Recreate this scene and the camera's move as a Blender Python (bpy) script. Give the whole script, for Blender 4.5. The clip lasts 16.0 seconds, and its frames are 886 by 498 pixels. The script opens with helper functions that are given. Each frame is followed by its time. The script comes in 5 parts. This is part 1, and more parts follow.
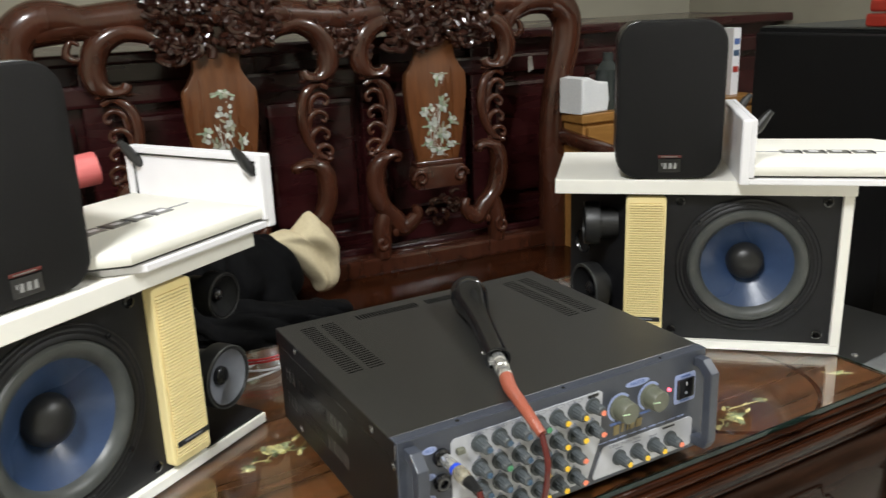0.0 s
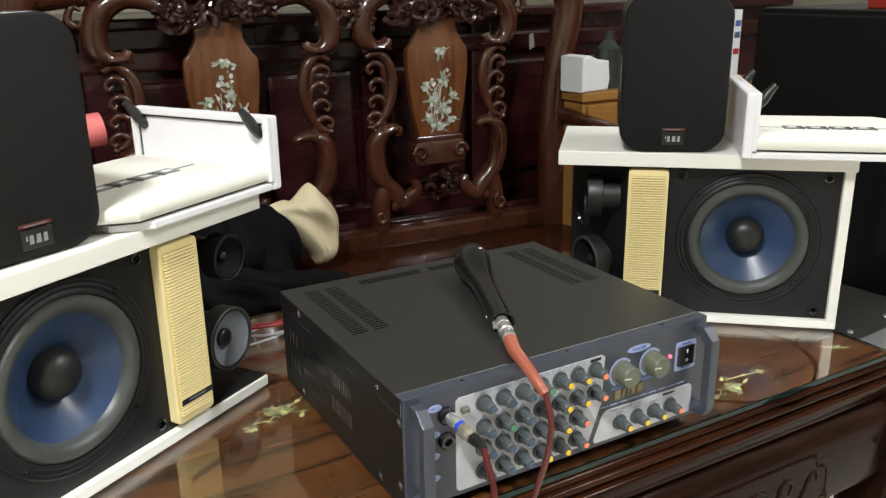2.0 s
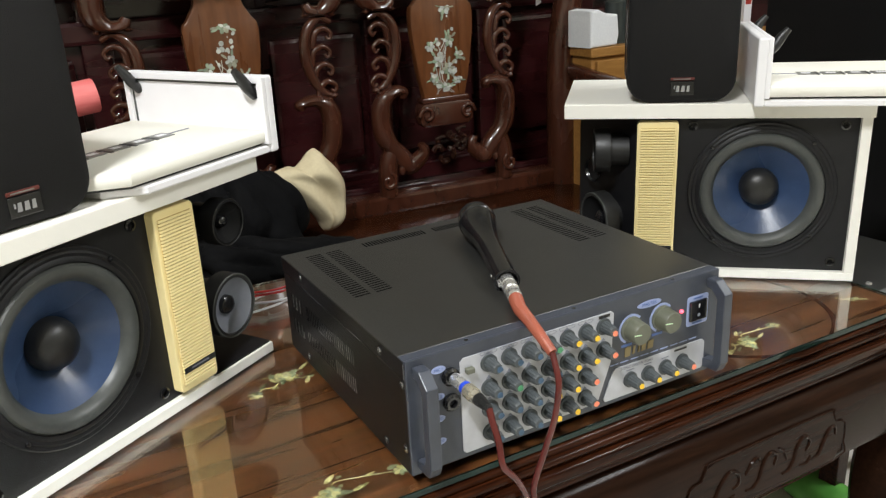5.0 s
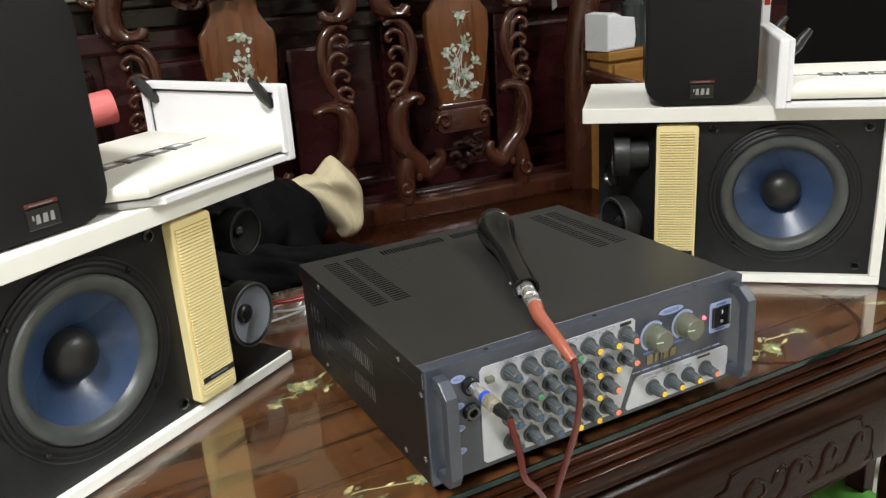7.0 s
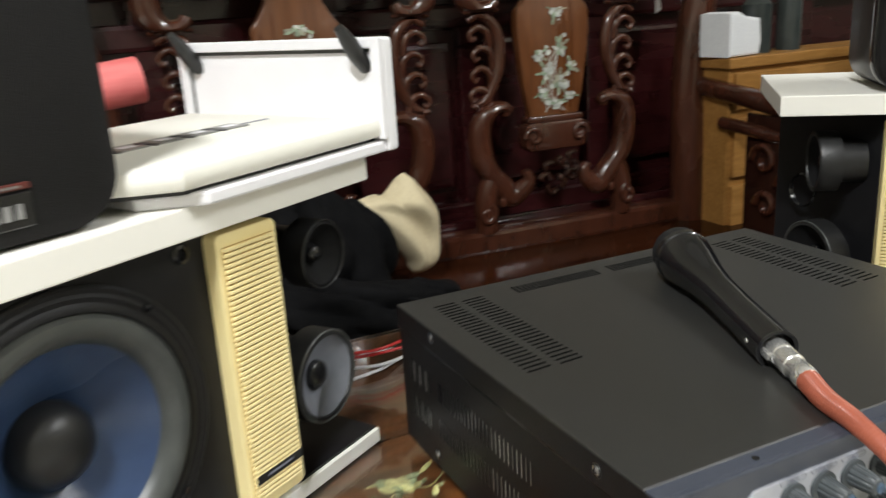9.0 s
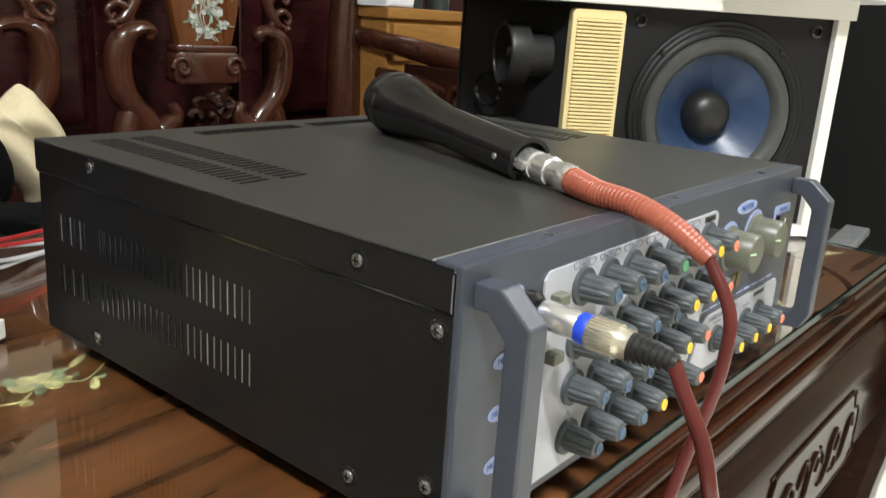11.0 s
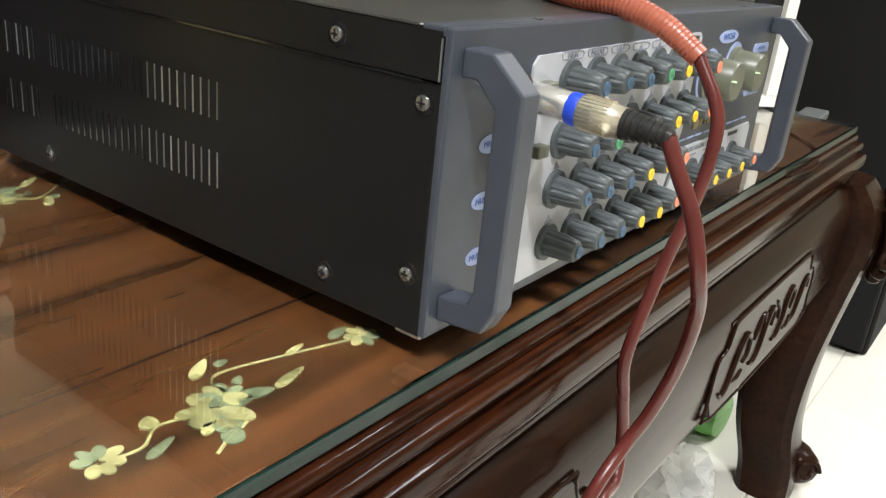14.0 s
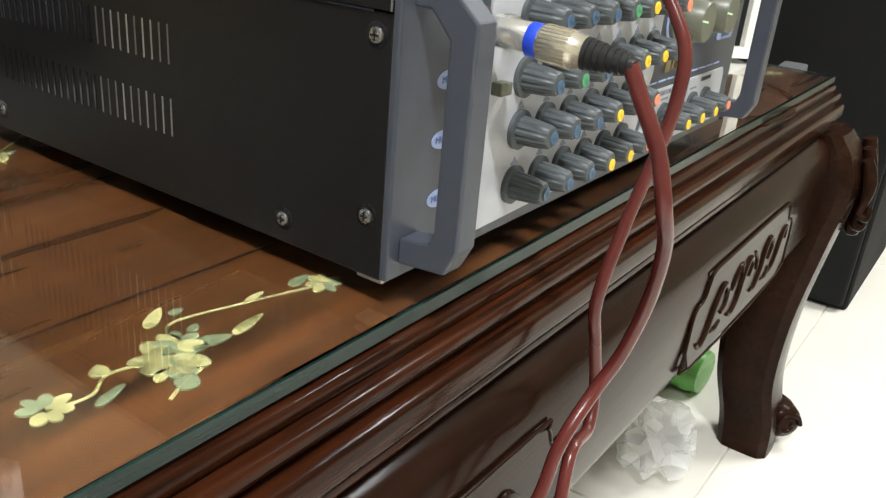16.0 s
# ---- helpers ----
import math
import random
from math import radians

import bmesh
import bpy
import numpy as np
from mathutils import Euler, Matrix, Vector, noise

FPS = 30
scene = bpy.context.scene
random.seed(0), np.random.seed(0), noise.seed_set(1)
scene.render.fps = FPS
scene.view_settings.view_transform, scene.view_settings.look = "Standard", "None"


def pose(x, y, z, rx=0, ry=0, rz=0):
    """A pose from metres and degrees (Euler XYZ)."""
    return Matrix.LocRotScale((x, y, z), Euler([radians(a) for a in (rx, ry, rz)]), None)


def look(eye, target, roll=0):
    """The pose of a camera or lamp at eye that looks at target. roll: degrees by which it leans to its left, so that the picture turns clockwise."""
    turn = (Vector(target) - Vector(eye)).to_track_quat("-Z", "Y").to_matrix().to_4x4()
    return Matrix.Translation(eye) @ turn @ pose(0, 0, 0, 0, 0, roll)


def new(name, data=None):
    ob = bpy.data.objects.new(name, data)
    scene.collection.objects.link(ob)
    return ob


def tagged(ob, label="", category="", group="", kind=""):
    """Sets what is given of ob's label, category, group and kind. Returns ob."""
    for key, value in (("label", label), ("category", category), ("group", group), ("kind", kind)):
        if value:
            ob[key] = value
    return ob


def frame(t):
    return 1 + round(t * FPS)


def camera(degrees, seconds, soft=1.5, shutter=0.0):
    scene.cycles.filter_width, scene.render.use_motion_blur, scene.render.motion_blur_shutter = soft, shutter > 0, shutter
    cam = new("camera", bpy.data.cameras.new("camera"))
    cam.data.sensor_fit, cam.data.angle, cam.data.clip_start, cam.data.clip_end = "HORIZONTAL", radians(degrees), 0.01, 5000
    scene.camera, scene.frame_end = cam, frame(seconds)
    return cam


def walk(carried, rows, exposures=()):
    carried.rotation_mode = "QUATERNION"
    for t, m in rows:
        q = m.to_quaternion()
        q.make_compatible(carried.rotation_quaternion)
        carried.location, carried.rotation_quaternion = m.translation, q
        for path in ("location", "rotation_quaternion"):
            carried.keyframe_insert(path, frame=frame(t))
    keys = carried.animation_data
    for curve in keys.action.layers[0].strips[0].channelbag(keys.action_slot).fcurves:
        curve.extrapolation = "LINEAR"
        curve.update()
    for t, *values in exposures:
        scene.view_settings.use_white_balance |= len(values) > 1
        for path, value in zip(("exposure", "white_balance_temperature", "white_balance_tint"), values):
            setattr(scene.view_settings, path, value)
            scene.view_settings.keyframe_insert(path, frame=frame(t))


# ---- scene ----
cam = camera(55.9, 16.0, soft=1.3, shutter=0.5)
PATH = [
    (0, (-0.317, -0.682, 1.127), (0.611, 0.993, 0.55), -2.1),
    (0.5, (-0.292, -0.675, 1.118), (0.704, 0.955, 0.526), -2.2),
    (1, (-0.303, -0.676, 1.12), (0.716, 0.936, 0.518), -1.5),
    (1.5, (-0.325, -0.679, 1.114), (0.66, 0.954, 0.512), -0.8),
    (2, (-0.339, -0.685, 1.105), (0.6, 0.972, 0.492), -0.9),
    (2.5, (-0.333, -0.678, 1.092), (0.578, 0.984, 0.454), -1.1),
    (3, (-0.325, -0.674, 1.087), (0.576, 0.983, 0.423), -1.6),
    (3.5, (-0.315, -0.675, 1.087), (0.593, 0.972, 0.407), -2.0),
    (4, (-0.319, -0.672, 1.087), (0.589, 0.973, 0.402), -2.0),
    (6.5, (-0.305, -0.674, 1.083), (0.557, 0.998, 0.403), -4.3),
    (7, (-0.31, -0.665, 1.086), (0.546, 1.013, 0.414), -3.8),
    (7.5, (-0.322, -0.666, 1.089), (0.507, 1.03, 0.426), -3.6),
    (8, (-0.33, -0.677, 1.091), (0.462, 1.037, 0.431), -3.4),
    (8.5, (-0.317, -0.563, 1.041), (0.362, 1.2, 0.385), -4.3),
    (9, (-0.267, -0.31, 0.967), (0.539, 1.429, 0.394), -3.5),
    (9.5, (-0.259, -0.247, 0.906), (0.888, 1.311, 0.399), -2.3),
    (10, (-0.259, -0.214, 0.815), (1.028, 1.257, 0.391), 0.4),
    (10.2, (-0.253, -0.207, 0.813), (1.138, 1.164, 0.384), 1.5),
    (12.3, (-0.277, -0.194, 0.759), (1.24, 0.952, 0.14), 5.0),
    (12.5, (-0.278, -0.195, 0.757), (1.242, 0.94, 0.123), 5.1),
    (13, (-0.273, -0.196, 0.748), (1.253, 0.909, 0.077), 5.5),
    (13.5, (-0.268, -0.192, 0.74), (1.259, 0.887, 0.03), 5.8),
    (14, (-0.267, -0.191, 0.737), (1.257, 0.873, -0.002), 6.0),
    (14.5, (-0.264, -0.194, 0.727), (1.257, 0.85, -0.044), 6.0),
    (15, (-0.259, -0.19, 0.71), (1.254, 0.829, -0.109), 6.0),
    (15.5, (-0.26, -0.194, 0.723), (1.262, 0.818, -0.091), 5.8),
    (16, (-0.256, -0.198, 0.722), (1.269, 0.819, -0.078), 5.2),
]
EXPOSURES = [(0.0, -0.28), (8.0, -0.28), (9.0, -0.25), (9.5, -0.16), (10.0, 0.0), (12.0, 0.17), (16.0, 0.13)]
walk(cam, [(t, look(eye, target, roll)) for t, eye, target, roll in PATH], EXPOSURES)

# ---- world and light ----
world = bpy.data.worlds.new("room_air")
scene.world = world
world.use_nodes = True
world.node_tree.nodes["Background"].inputs[0].default_value = (0.9, 0.95, 1.0, 1)
world.node_tree.nodes["Background"].inputs[1].default_value = 0.02


def area_lamp(name, eye, target, power, sx, sy, colour):
    data = bpy.data.lights.new(name, "AREA")
    data.shape, data.size, data.size_y, data.energy, data.color = "RECTANGLE", sx, sy, power, colour
    ob = new(name, data)
    ob.matrix_world = look(eye, target)
    return ob


TUBE, FILL = (-0.95, -0.8, 2.62), (1.75, -0.9, 2.62)
area_lamp("tube_light", TUBE, (-0.95, -0.8, 0), 92, 0.10, 0.6, (0.97, 0.99, 1.0))
# added fill with no known source, to brighten the floor at the right
area_lamp("floor_fill", FILL, (1.75, -0.9, 0), 62, 0.10, 1.2, (0.97, 0.99, 1.0))


# ---- materials ----
def mat(name, c1, c2=None, rough=0.5, metal=0.0, scale=30.0, stretch=(1, 1, 1), bump=0.0, bump_scale=None, coat=0.0,
        rough_var=0.1, detail=6.0, random_tint=0.0, emit=0.0, spec=0.5, big=2.5, sheen=0.0):
    """A surface with grain and a slower stain laid over it, at real-world size."""
    m = bpy.data.materials.new(name)
    m.use_nodes = True
    n, ln = m.node_tree.nodes, m.node_tree.links
    b = n["Principled BSDF"]
    c2 = c2 or tuple(min(1, v * 1.18 + 0.002) for v in c1)
    co = n.new("ShaderNodeTexCoord")
    mp = n.new("ShaderNodeMapping")
    mp.inputs["Scale"].default_value = stretch
    ln.new(co.outputs["Object"], mp.inputs["Vector"])
    t1 = n.new("ShaderNodeTexNoise")
    t1.inputs["Scale"].default_value, t1.inputs["Detail"].default_value = scale, detail
    ln.new(mp.outputs[0], t1.inputs["Vector"])
    t2 = n.new("ShaderNodeTexNoise")
    t2.inputs["Scale"].default_value, t2.inputs["Detail"].default_value = big, 3
    ln.new(mp.outputs[0], t2.inputs["Vector"])
    mid = n.new("ShaderNodeMath")
    mid.operation = "ADD"
    ln.new(t1.outputs["Fac"], mid.inputs[0])
    ln.new(t2.outputs["Fac"], mid.inputs[1])
    ramp = n.new("ShaderNodeMapRange")
    ramp.inputs["From Min"].default_value, ramp.inputs["From Max"].default_value = 0.7, 1.3
    ln.new(mid.outputs[0], ramp.inputs["Value"])
    mix = n.new("ShaderNodeMix")
    mix.data_type = "RGBA"
    mix.inputs["A"].default_value, mix.inputs["B"].default_value = (*c1, 1), (*c2, 1)
    ln.new(ramp.outputs[0], mix.inputs["Factor"])
    out = mix.outputs["Result"]
    if random_tint:
        info = n.new("ShaderNodeObjectInfo")
        hsv = n.new("ShaderNodeHueSaturation")
        rr = n.new("ShaderNodeMapRange")
        rr.inputs["To Min"].default_value, rr.inputs["To Max"].default_value = 1 - random_tint, 1 + random_tint
        ln.new(info.outputs["Random"], rr.inputs["Value"])
        ln.new(rr.outputs[0], hsv.inputs["Value"])
        ln.new(out, hsv.inputs["Color"])
        out = hsv.outputs["Color"]
    ln.new(out, b.inputs["Base Color"])
    rv = n.new("ShaderNodeMapRange")
    rv.inputs["From Min"].default_value, rv.inputs["From Max"].default_value = 0.3, 0.7
    rv.inputs["To Min"].default_value, rv.inputs["To Max"].default_value = max(0.02, rough - rough_var), min(1, rough + rough_var)
    ln.new(t2.outputs["Fac"], rv.inputs["Value"])
    ln.new(rv.outputs[0], b.inputs["Roughness"])
    b.inputs["Metallic"].default_value = metal
    b.inputs["Specular IOR Level"].default_value = spec
    b.inputs["Coat Weight"].default_value = coat
    b.inputs["Coat Roughness"].default_value = 0.08
    b.inputs["Sheen Weight"].default_value = sheen
    if bump:
        t3 = n.new("ShaderNodeTexNoise")
        t3.inputs["Scale"].default_value, t3.inputs["Detail"].default_value = bump_scale or scale * 3, 4
        ln.new(mp.outputs[0], t3.inputs["Vector"])
        bp = n.new("ShaderNodeBump")
        bp.inputs["Strength"].default_value, bp.inputs["Distance"].default_value = bump, 0.002
        ln.new(t3.outputs["Fac"], bp.inputs["Height"])
        ln.new(bp.outputs[0], b.inputs["Normal"])
    if emit:
        b.inputs["Emission Color"].default_value = (*c1, 1)
        b.inputs["Emission Strength"].default_value = emit
    return m


def glass(name, tint, rough=0.0):
    m = bpy.data.materials.new(name)
    m.use_nodes = True
    b = m.node_tree.nodes["Principled BSDF"]
    b.inputs["Base Color"].default_value = (*tint, 1)
    b.inputs["Transmission Weight"].default_value = 1
    b.inputs["Roughness"].default_value, b.inputs["IOR"].default_value = rough, 1.6
    return m


M = dict(
    table_wood=mat("table_wood", (0.006, 0.0022, 0.0012), (0.055, 0.0150, 0.0052), 0.16, scale=11, stretch=(1.0, 16, 16), big=1.2, bump=0.10, spec=0.10),
    apron_wood=mat("apron_wood", (0.011, 0.0050, 0.0030), (0.026, 0.0108, 0.0060), 0.20, scale=9, stretch=(1.2, 14, 14), big=1.5, bump=0.05, spec=0.07),
    top_wood=mat("top_wood", (0.016, 0.0050, 0.0013), (0.095, 0.0310, 0.0075), 0.33, scale=5, stretch=(1.1, 14, 14), big=1.8, bump=0.05, coat=0.2),
    chair_wood=mat("chair_wood", (0.038, 0.0120, 0.0065), (0.074, 0.0230, 0.0120), 0.20, scale=9, stretch=(5, 5, 2), bump=0.1, coat=0.6),
    carve_wood=mat("carve_wood", (0.016, 0.006, 0.004), (0.045, 0.015, 0.009), 0.24, scale=40, bump=0.35, bump_scale=60, coat=0.5),
    panel_wood=mat("panel_wood", (0.095, 0.030, 0.009), (0.165, 0.058, 0.018), 0.3, scale=10, stretch=(9, 9, 1.5), bump=0.05, coat=0.4),
    red_lacquer=mat("red_lacquer", (0.022, 0.0035, 0.0045), (0.045, 0.0075, 0.008), 0.28, scale=12, stretch=(1, 1, 6), bump=0.05, coat=0.4),
    pearl=mat("pearl", (0.32, 0.34, 0.32), (0.74, 0.75, 0.68), 0.2, scale=60, coat=0.6, random_tint=0.25),
    pearl_green=mat("pearl_green", (0.17, 0.24, 0.16), (0.44, 0.50, 0.37), 0.2, scale=80, coat=0.6, random_tint=0.3),
    pearl_dim=mat("pearl_dim", (0.20, 0.19, 0.13), (0.46, 0.46, 0.36), 0.25, scale=80, coat=0.5, random_tint=0.3),
    gold_inlay=mat("gold_inlay", (0.085, 0.078, 0.028), (0.42, 0.37, 0.17), 0.3, scale=70, big=45, random_tint=0.3),
    green_inlay=mat("green_inlay", (0.04, 0.05, 0.026), (0.21, 0.23, 0.13), 0.3, scale=70, big=45, random_tint=0.3),
    glass=glass("table_glass", (0.93, 0.98, 0.95)),
    glass_edge=mat("glass_edge", (0.003, 0.011, 0.009), (0.013, 0.034, 0.028), 0.25, scale=20, stretch=(1, 20, 20), spec=0.3),
    white=mat("white_laminate", (0.87, 0.85, 0.78), (0.92, 0.90, 0.84), 0.42, scale=14, bump=0.04, bump_scale=300),
    white_plastic=mat("white_plastic", (0.86, 0.85, 0.87), (0.91, 0.90, 0.92), 0.38, scale=20, bump=0.05, bump_scale=400),
    ivory=mat("ivory_grille", (0.82, 0.80, 0.72), (0.87, 0.85, 0.77), 0.7, scale=900, bump=0.3, bump_scale=1500),
    yellow=mat("yellow_plastic", (0.90, 0.75, 0.36), (0.93, 0.79, 0.42), 0.45, scale=25, bump=0.03),
    yellow_shade=mat("yellow_slot_shade", (0.42, 0.26, 0.07), (0.50, 0.32, 0.10), 0.6, scale=25),
    black_baffle=mat("black_baffle", (0.006, 0.006, 0.007), (0.011, 0.011, 0.0125), 0.5, scale=60, bump=0.15, bump_scale=500, spec=0.35),
    black=mat("black_plastic", (0.012, 0.012, 0.012), (0.022, 0.022, 0.022), 0.4, scale=60, bump=0.1, bump_scale=500),
    black_gloss=mat("black_gloss", (0.008, 0.008, 0.009), (0.013, 0.013, 0.014), 0.18, scale=60, coat=0.4),
    rubber=mat("grey_rubber", (0.048, 0.052, 0.050), (0.078, 0.082, 0.076), 0.45, scale=50, bump=0.05),
    cone_blue=mat("blue_cone", (0.027, 0.050, 0.112), (0.038, 0.067, 0.142), 0.30, scale=50, bump=0.1, bump_scale=200),
    cone_grey=mat("grey_cone", (0.17, 0.18, 0.21), (0.23, 0.24, 0.27), 0.45, scale=60, bump=0.1),
    cloth=mat("black_grille_cloth", (0.006, 0.0057, 0.0056), (0.012, 0.0114, 0.0112), 0.9, scale=500, bump=0.5, bump_scale=900, spec=0.3),
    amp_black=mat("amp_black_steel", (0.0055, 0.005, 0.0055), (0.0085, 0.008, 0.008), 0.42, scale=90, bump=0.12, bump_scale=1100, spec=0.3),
    # paler tone and sheen stand in for glare on the lid
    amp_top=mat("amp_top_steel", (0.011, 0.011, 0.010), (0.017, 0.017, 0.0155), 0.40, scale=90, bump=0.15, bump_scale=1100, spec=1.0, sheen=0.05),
    amp_grey=mat("amp_grey_paint", (0.043, 0.049, 0.065), (0.055, 0.062, 0.081), 0.36, scale=70, bump=0.08, bump_scale=900),
    plate=mat("silver_plate", (0.46, 0.47, 0.51), (0.53, 0.54, 0.58), 0.4, scale=80, metal=0.15),
    knob=mat("knob_grey", (0.050, 0.058, 0.062), (0.075, 0.085, 0.09), 0.45, scale=90),
    knob_green=mat("knob_olive", (0.10, 0.105, 0.075), (0.13, 0.135, 0.10), 0.4, scale=90),
    tip_yellow=mat("tip_yellow", (0.85, 0.55, 0.03), rough=0.4), tip_orange=mat("tip_orange", (0.85, 0.25, 0.14), rough=0.4),
    tip_blue=mat("tip_blue", (0.05, 0.10, 0.17), rough=0.4), tip_green=mat("tip_green", (0.07, 0.27, 0.13), rough=0.4),
    lilac=mat("lilac_print", (0.30, 0.36, 0.58), rough=0.5), blue_print=mat("blue_print", (0.08, 0.14, 0.36), rough=0.5),
    grey_print=mat("grey_print", (0.20, 0.21, 0.25), rough=0.5), gold_print=mat("gold_print", (0.20, 0.155, 0.07), rough=0.35, metal=0.4),
    pale_line=mat("pale_line", (0.55, 0.75, 0.50), rough=0.5),
    chrome=mat("chrome", (0.86, 0.85, 0.82), (0.93, 0.92, 0.90), 0.27, metal=0.85, scale=40),
    brass=mat("nickel", (0.80, 0.75, 0.62), (0.86, 0.81, 0.68), 0.26, metal=0.85, scale=40),
    screw=mat("screw_steel", (0.30, 0.30, 0.30), (0.48, 0.48, 0.46), 0.28, metal=0.9, scale=200),
    slot_metal=mat("bare_metal", (0.28, 0.28, 0.27), (0.42, 0.42, 0.41), 0.35, metal=0.8, scale=200, random_tint=0.5),
    blue_ring=mat("blue_ring", (0.02, 0.06, 0.52), rough=0.35),
    cord=mat("red_cord", (0.080, 0.015, 0.013), (0.130, 0.027, 0.022), 0.28, scale=30, stretch=(1, 1, 1), coat=0.15, spec=0.35),
    spring=mat("red_sleeve", (0.30, 0.075, 0.042), (0.40, 0.11, 0.065), 0.42, scale=60, coat=0.05),
    led=mat("led_red", (1.0, 0.10, 0.16), rough=0.3, emit=3.0),
    cream_cloth=mat("cream_cloth", (0.66, 0.56, 0.36), (0.76, 0.66, 0.44), 0.85, scale=120, bump=0.2, bump_scale=600),
    dark_cloth=mat("dark_cloth", (0.0025, 0.0025, 0.003), (0.007, 0.007, 0.0075), 0.9, scale=60, bump=0.3, bump_scale=300, spec=0.12),
    red_soft=mat("red_foam", (0.62, 0.10, 0.10), (0.74, 0.20, 0.19), 0.6, scale=15, stretch=(1, 1, 8)),
    foam=mat("white_foam", (0.74, 0.75, 0.77), (0.84, 0.85, 0.86), 0.8, scale=200, bump=0.4, bump_scale=250),
    pale_wood=mat("pale_wood", (0.27, 0.125, 0.030), (0.40, 0.20, 0.055), 0.4, scale=10, stretch=(1.5, 12, 12), bump=0.05),
    wall=mat("cream_wall", (0.32, 0.30, 0.235), (0.37, 0.35, 0.275), 0.8, scale=6, bump=0.1, bump_scale=80),
    ceiling=mat("white_ceiling", (0.76, 0.76, 0.74), (0.82, 0.82, 0.80), 0.9, scale=6),
    tile=mat("cream_tile", (0.80, 0.77, 0.69), (0.86, 0.83, 0.75), 0.16, scale=6, big=1.2, coat=0.3, random_tint=0.03),
    grout=mat("grout", (0.58, 0.55, 0.48), rough=0.8),
    red_wire=mat("red_wire", (0.50, 0.02, 0.02), rough=0.35), white_wire=mat("white_wire", (0.62, 0.62, 0.64), rough=0.35),
    red_plastic=mat("red_plastic", (0.36, 0.03, 0.02), (0.45, 0.05, 0.03), 0.35, scale=20),
    green_plastic=mat("green_plastic", (0.10, 0.34, 0.06), (0.17, 0.46, 0.10), 0.3, scale=30),
    clear_bag=mat("clear_film", (0.90, 0.91, 0.90), (0.95, 0.95, 0.94), 0.10, scale=30, bump=0.3, bump_scale=60),
    steel_grey=mat("grey_aluminium", (0.24, 0.25, 0.25), (0.33, 0.34, 0.34), 0.4, metal=0.6, scale=40),
    tower_black=mat("tower_black", (0.0045, 0.0045, 0.005), (0.008, 0.008, 0.0085), 0.75, scale=300, bump=0.3, bump_scale=700, spec=0.25),
    badge_grey=mat("badge_grey", (0.20, 0.20, 0.19), (0.30, 0.30, 0.28), 0.4, metal=0.5),
    mark_grey=mat("mark_grey", (0.34, 0.34, 0.34), (0.42, 0.42, 0.42), 0.4, metal=0.5),
    hole=mat("slot_shade", (0.0008, 0.0008, 0.0008), (0.0016, 0.0016, 0.0016), 0.8, scale=60, spec=0.1),
    clutter=mat("dim_clutter", (0.025, 0.030, 0.028), (0.05, 0.058, 0.055), 0.12, scale=20),
)

M["clear_bag"].node_tree.nodes["Principled BSDF"].inputs["Alpha"].default_value = 0.30


# ---- mesh helpers ----
def part(name, bm, material, parent=None, label="", smooth=False):
    me = bpy.data.meshes.new(name)
    bmesh.ops.recalc_face_normals(bm, faces=bm.faces)
    bm.to_mesh(me)
    bm.free()
    me.materials.append(material if not isinstance(material, str) else M[material])
    if smooth:
        me.shade_smooth()
        me.set_sharp_from_angle(angle=radians(38))
    ob = new(name, me)
    ob.parent = parent
    if label:
        ob["label"] = label
    return ob


def more(ob, name, m=None):
    """Another part on the same mesh."""
    o = new(name, ob.data)
    o.parent = ob.parent
    if m is not None:
        o.matrix_basis = m
    if "label" in ob:
        o["label"] = ob["label"]
    return o


def thing(name, label, category, m=None, group="", kind=""):
    ob = new(name)
    ob.empty_display_size = 0.05
    if m is not None:
        ob.matrix_basis = m
    return tagged(ob, label, category, group, kind)


def box(lo, hi, bev=0.0, seg=2, bm=None):
    b = bmesh.new()
    bmesh.ops.create_cube(b, size=1)
    for v in b.verts:
        v.co = Vector([lo[i] + (v.co[i] + 0.5) * (hi[i] - lo[i]) for i in range(3)])
    if bev:
        bmesh.ops.bevel(b, geom=b.edges[:] + b.verts[:], offset=bev, segments=seg, profile=0.6, affect="EDGES")
    return join(bm, b) if bm else b


def join(bm, b):
    me = bpy.data.meshes.new("t")
    b.to_mesh(me)
    b.free()
    bm.from_mesh(me)
    bpy.data.meshes.remove(me)
    return bm


def moved(bm, m):
    bmesh.ops.transform(bm, matrix=m, verts=bm.verts)
    return bm


def lathe(profile, seg=32, m=None, cap=True):
    """Turn a profile of (radius, height) round z."""
    bm = bmesh.new()
    rings = []
    for r, h in profile:
        if r < 1e-6:
            rings.append([bm.verts.new((0, 0, h))])
        else:
            rings.append([bm.verts.new((r * math.cos(2 * math.pi * i / seg), r * math.sin(2 * math.pi * i / seg), h)) for i in range(seg)])
    for a, b in zip(rings, rings[1:]):
        for i in range(seg):
            j = (i + 1) % seg
            q = [a[i % len(a)], a[j % len(a)], b[j % len(b)], b[i % len(b)]]
            u = []
            for v in q:
                if v not in u:
                    u.append(v)
            if len(u) > 2:
                bm.faces.new(u)
    if cap:
        for r in (rings[0], rings[-1]):
            if len(r) > 2:
                bm.faces.new(r)
    return moved(bm, m) if m is not None else bm


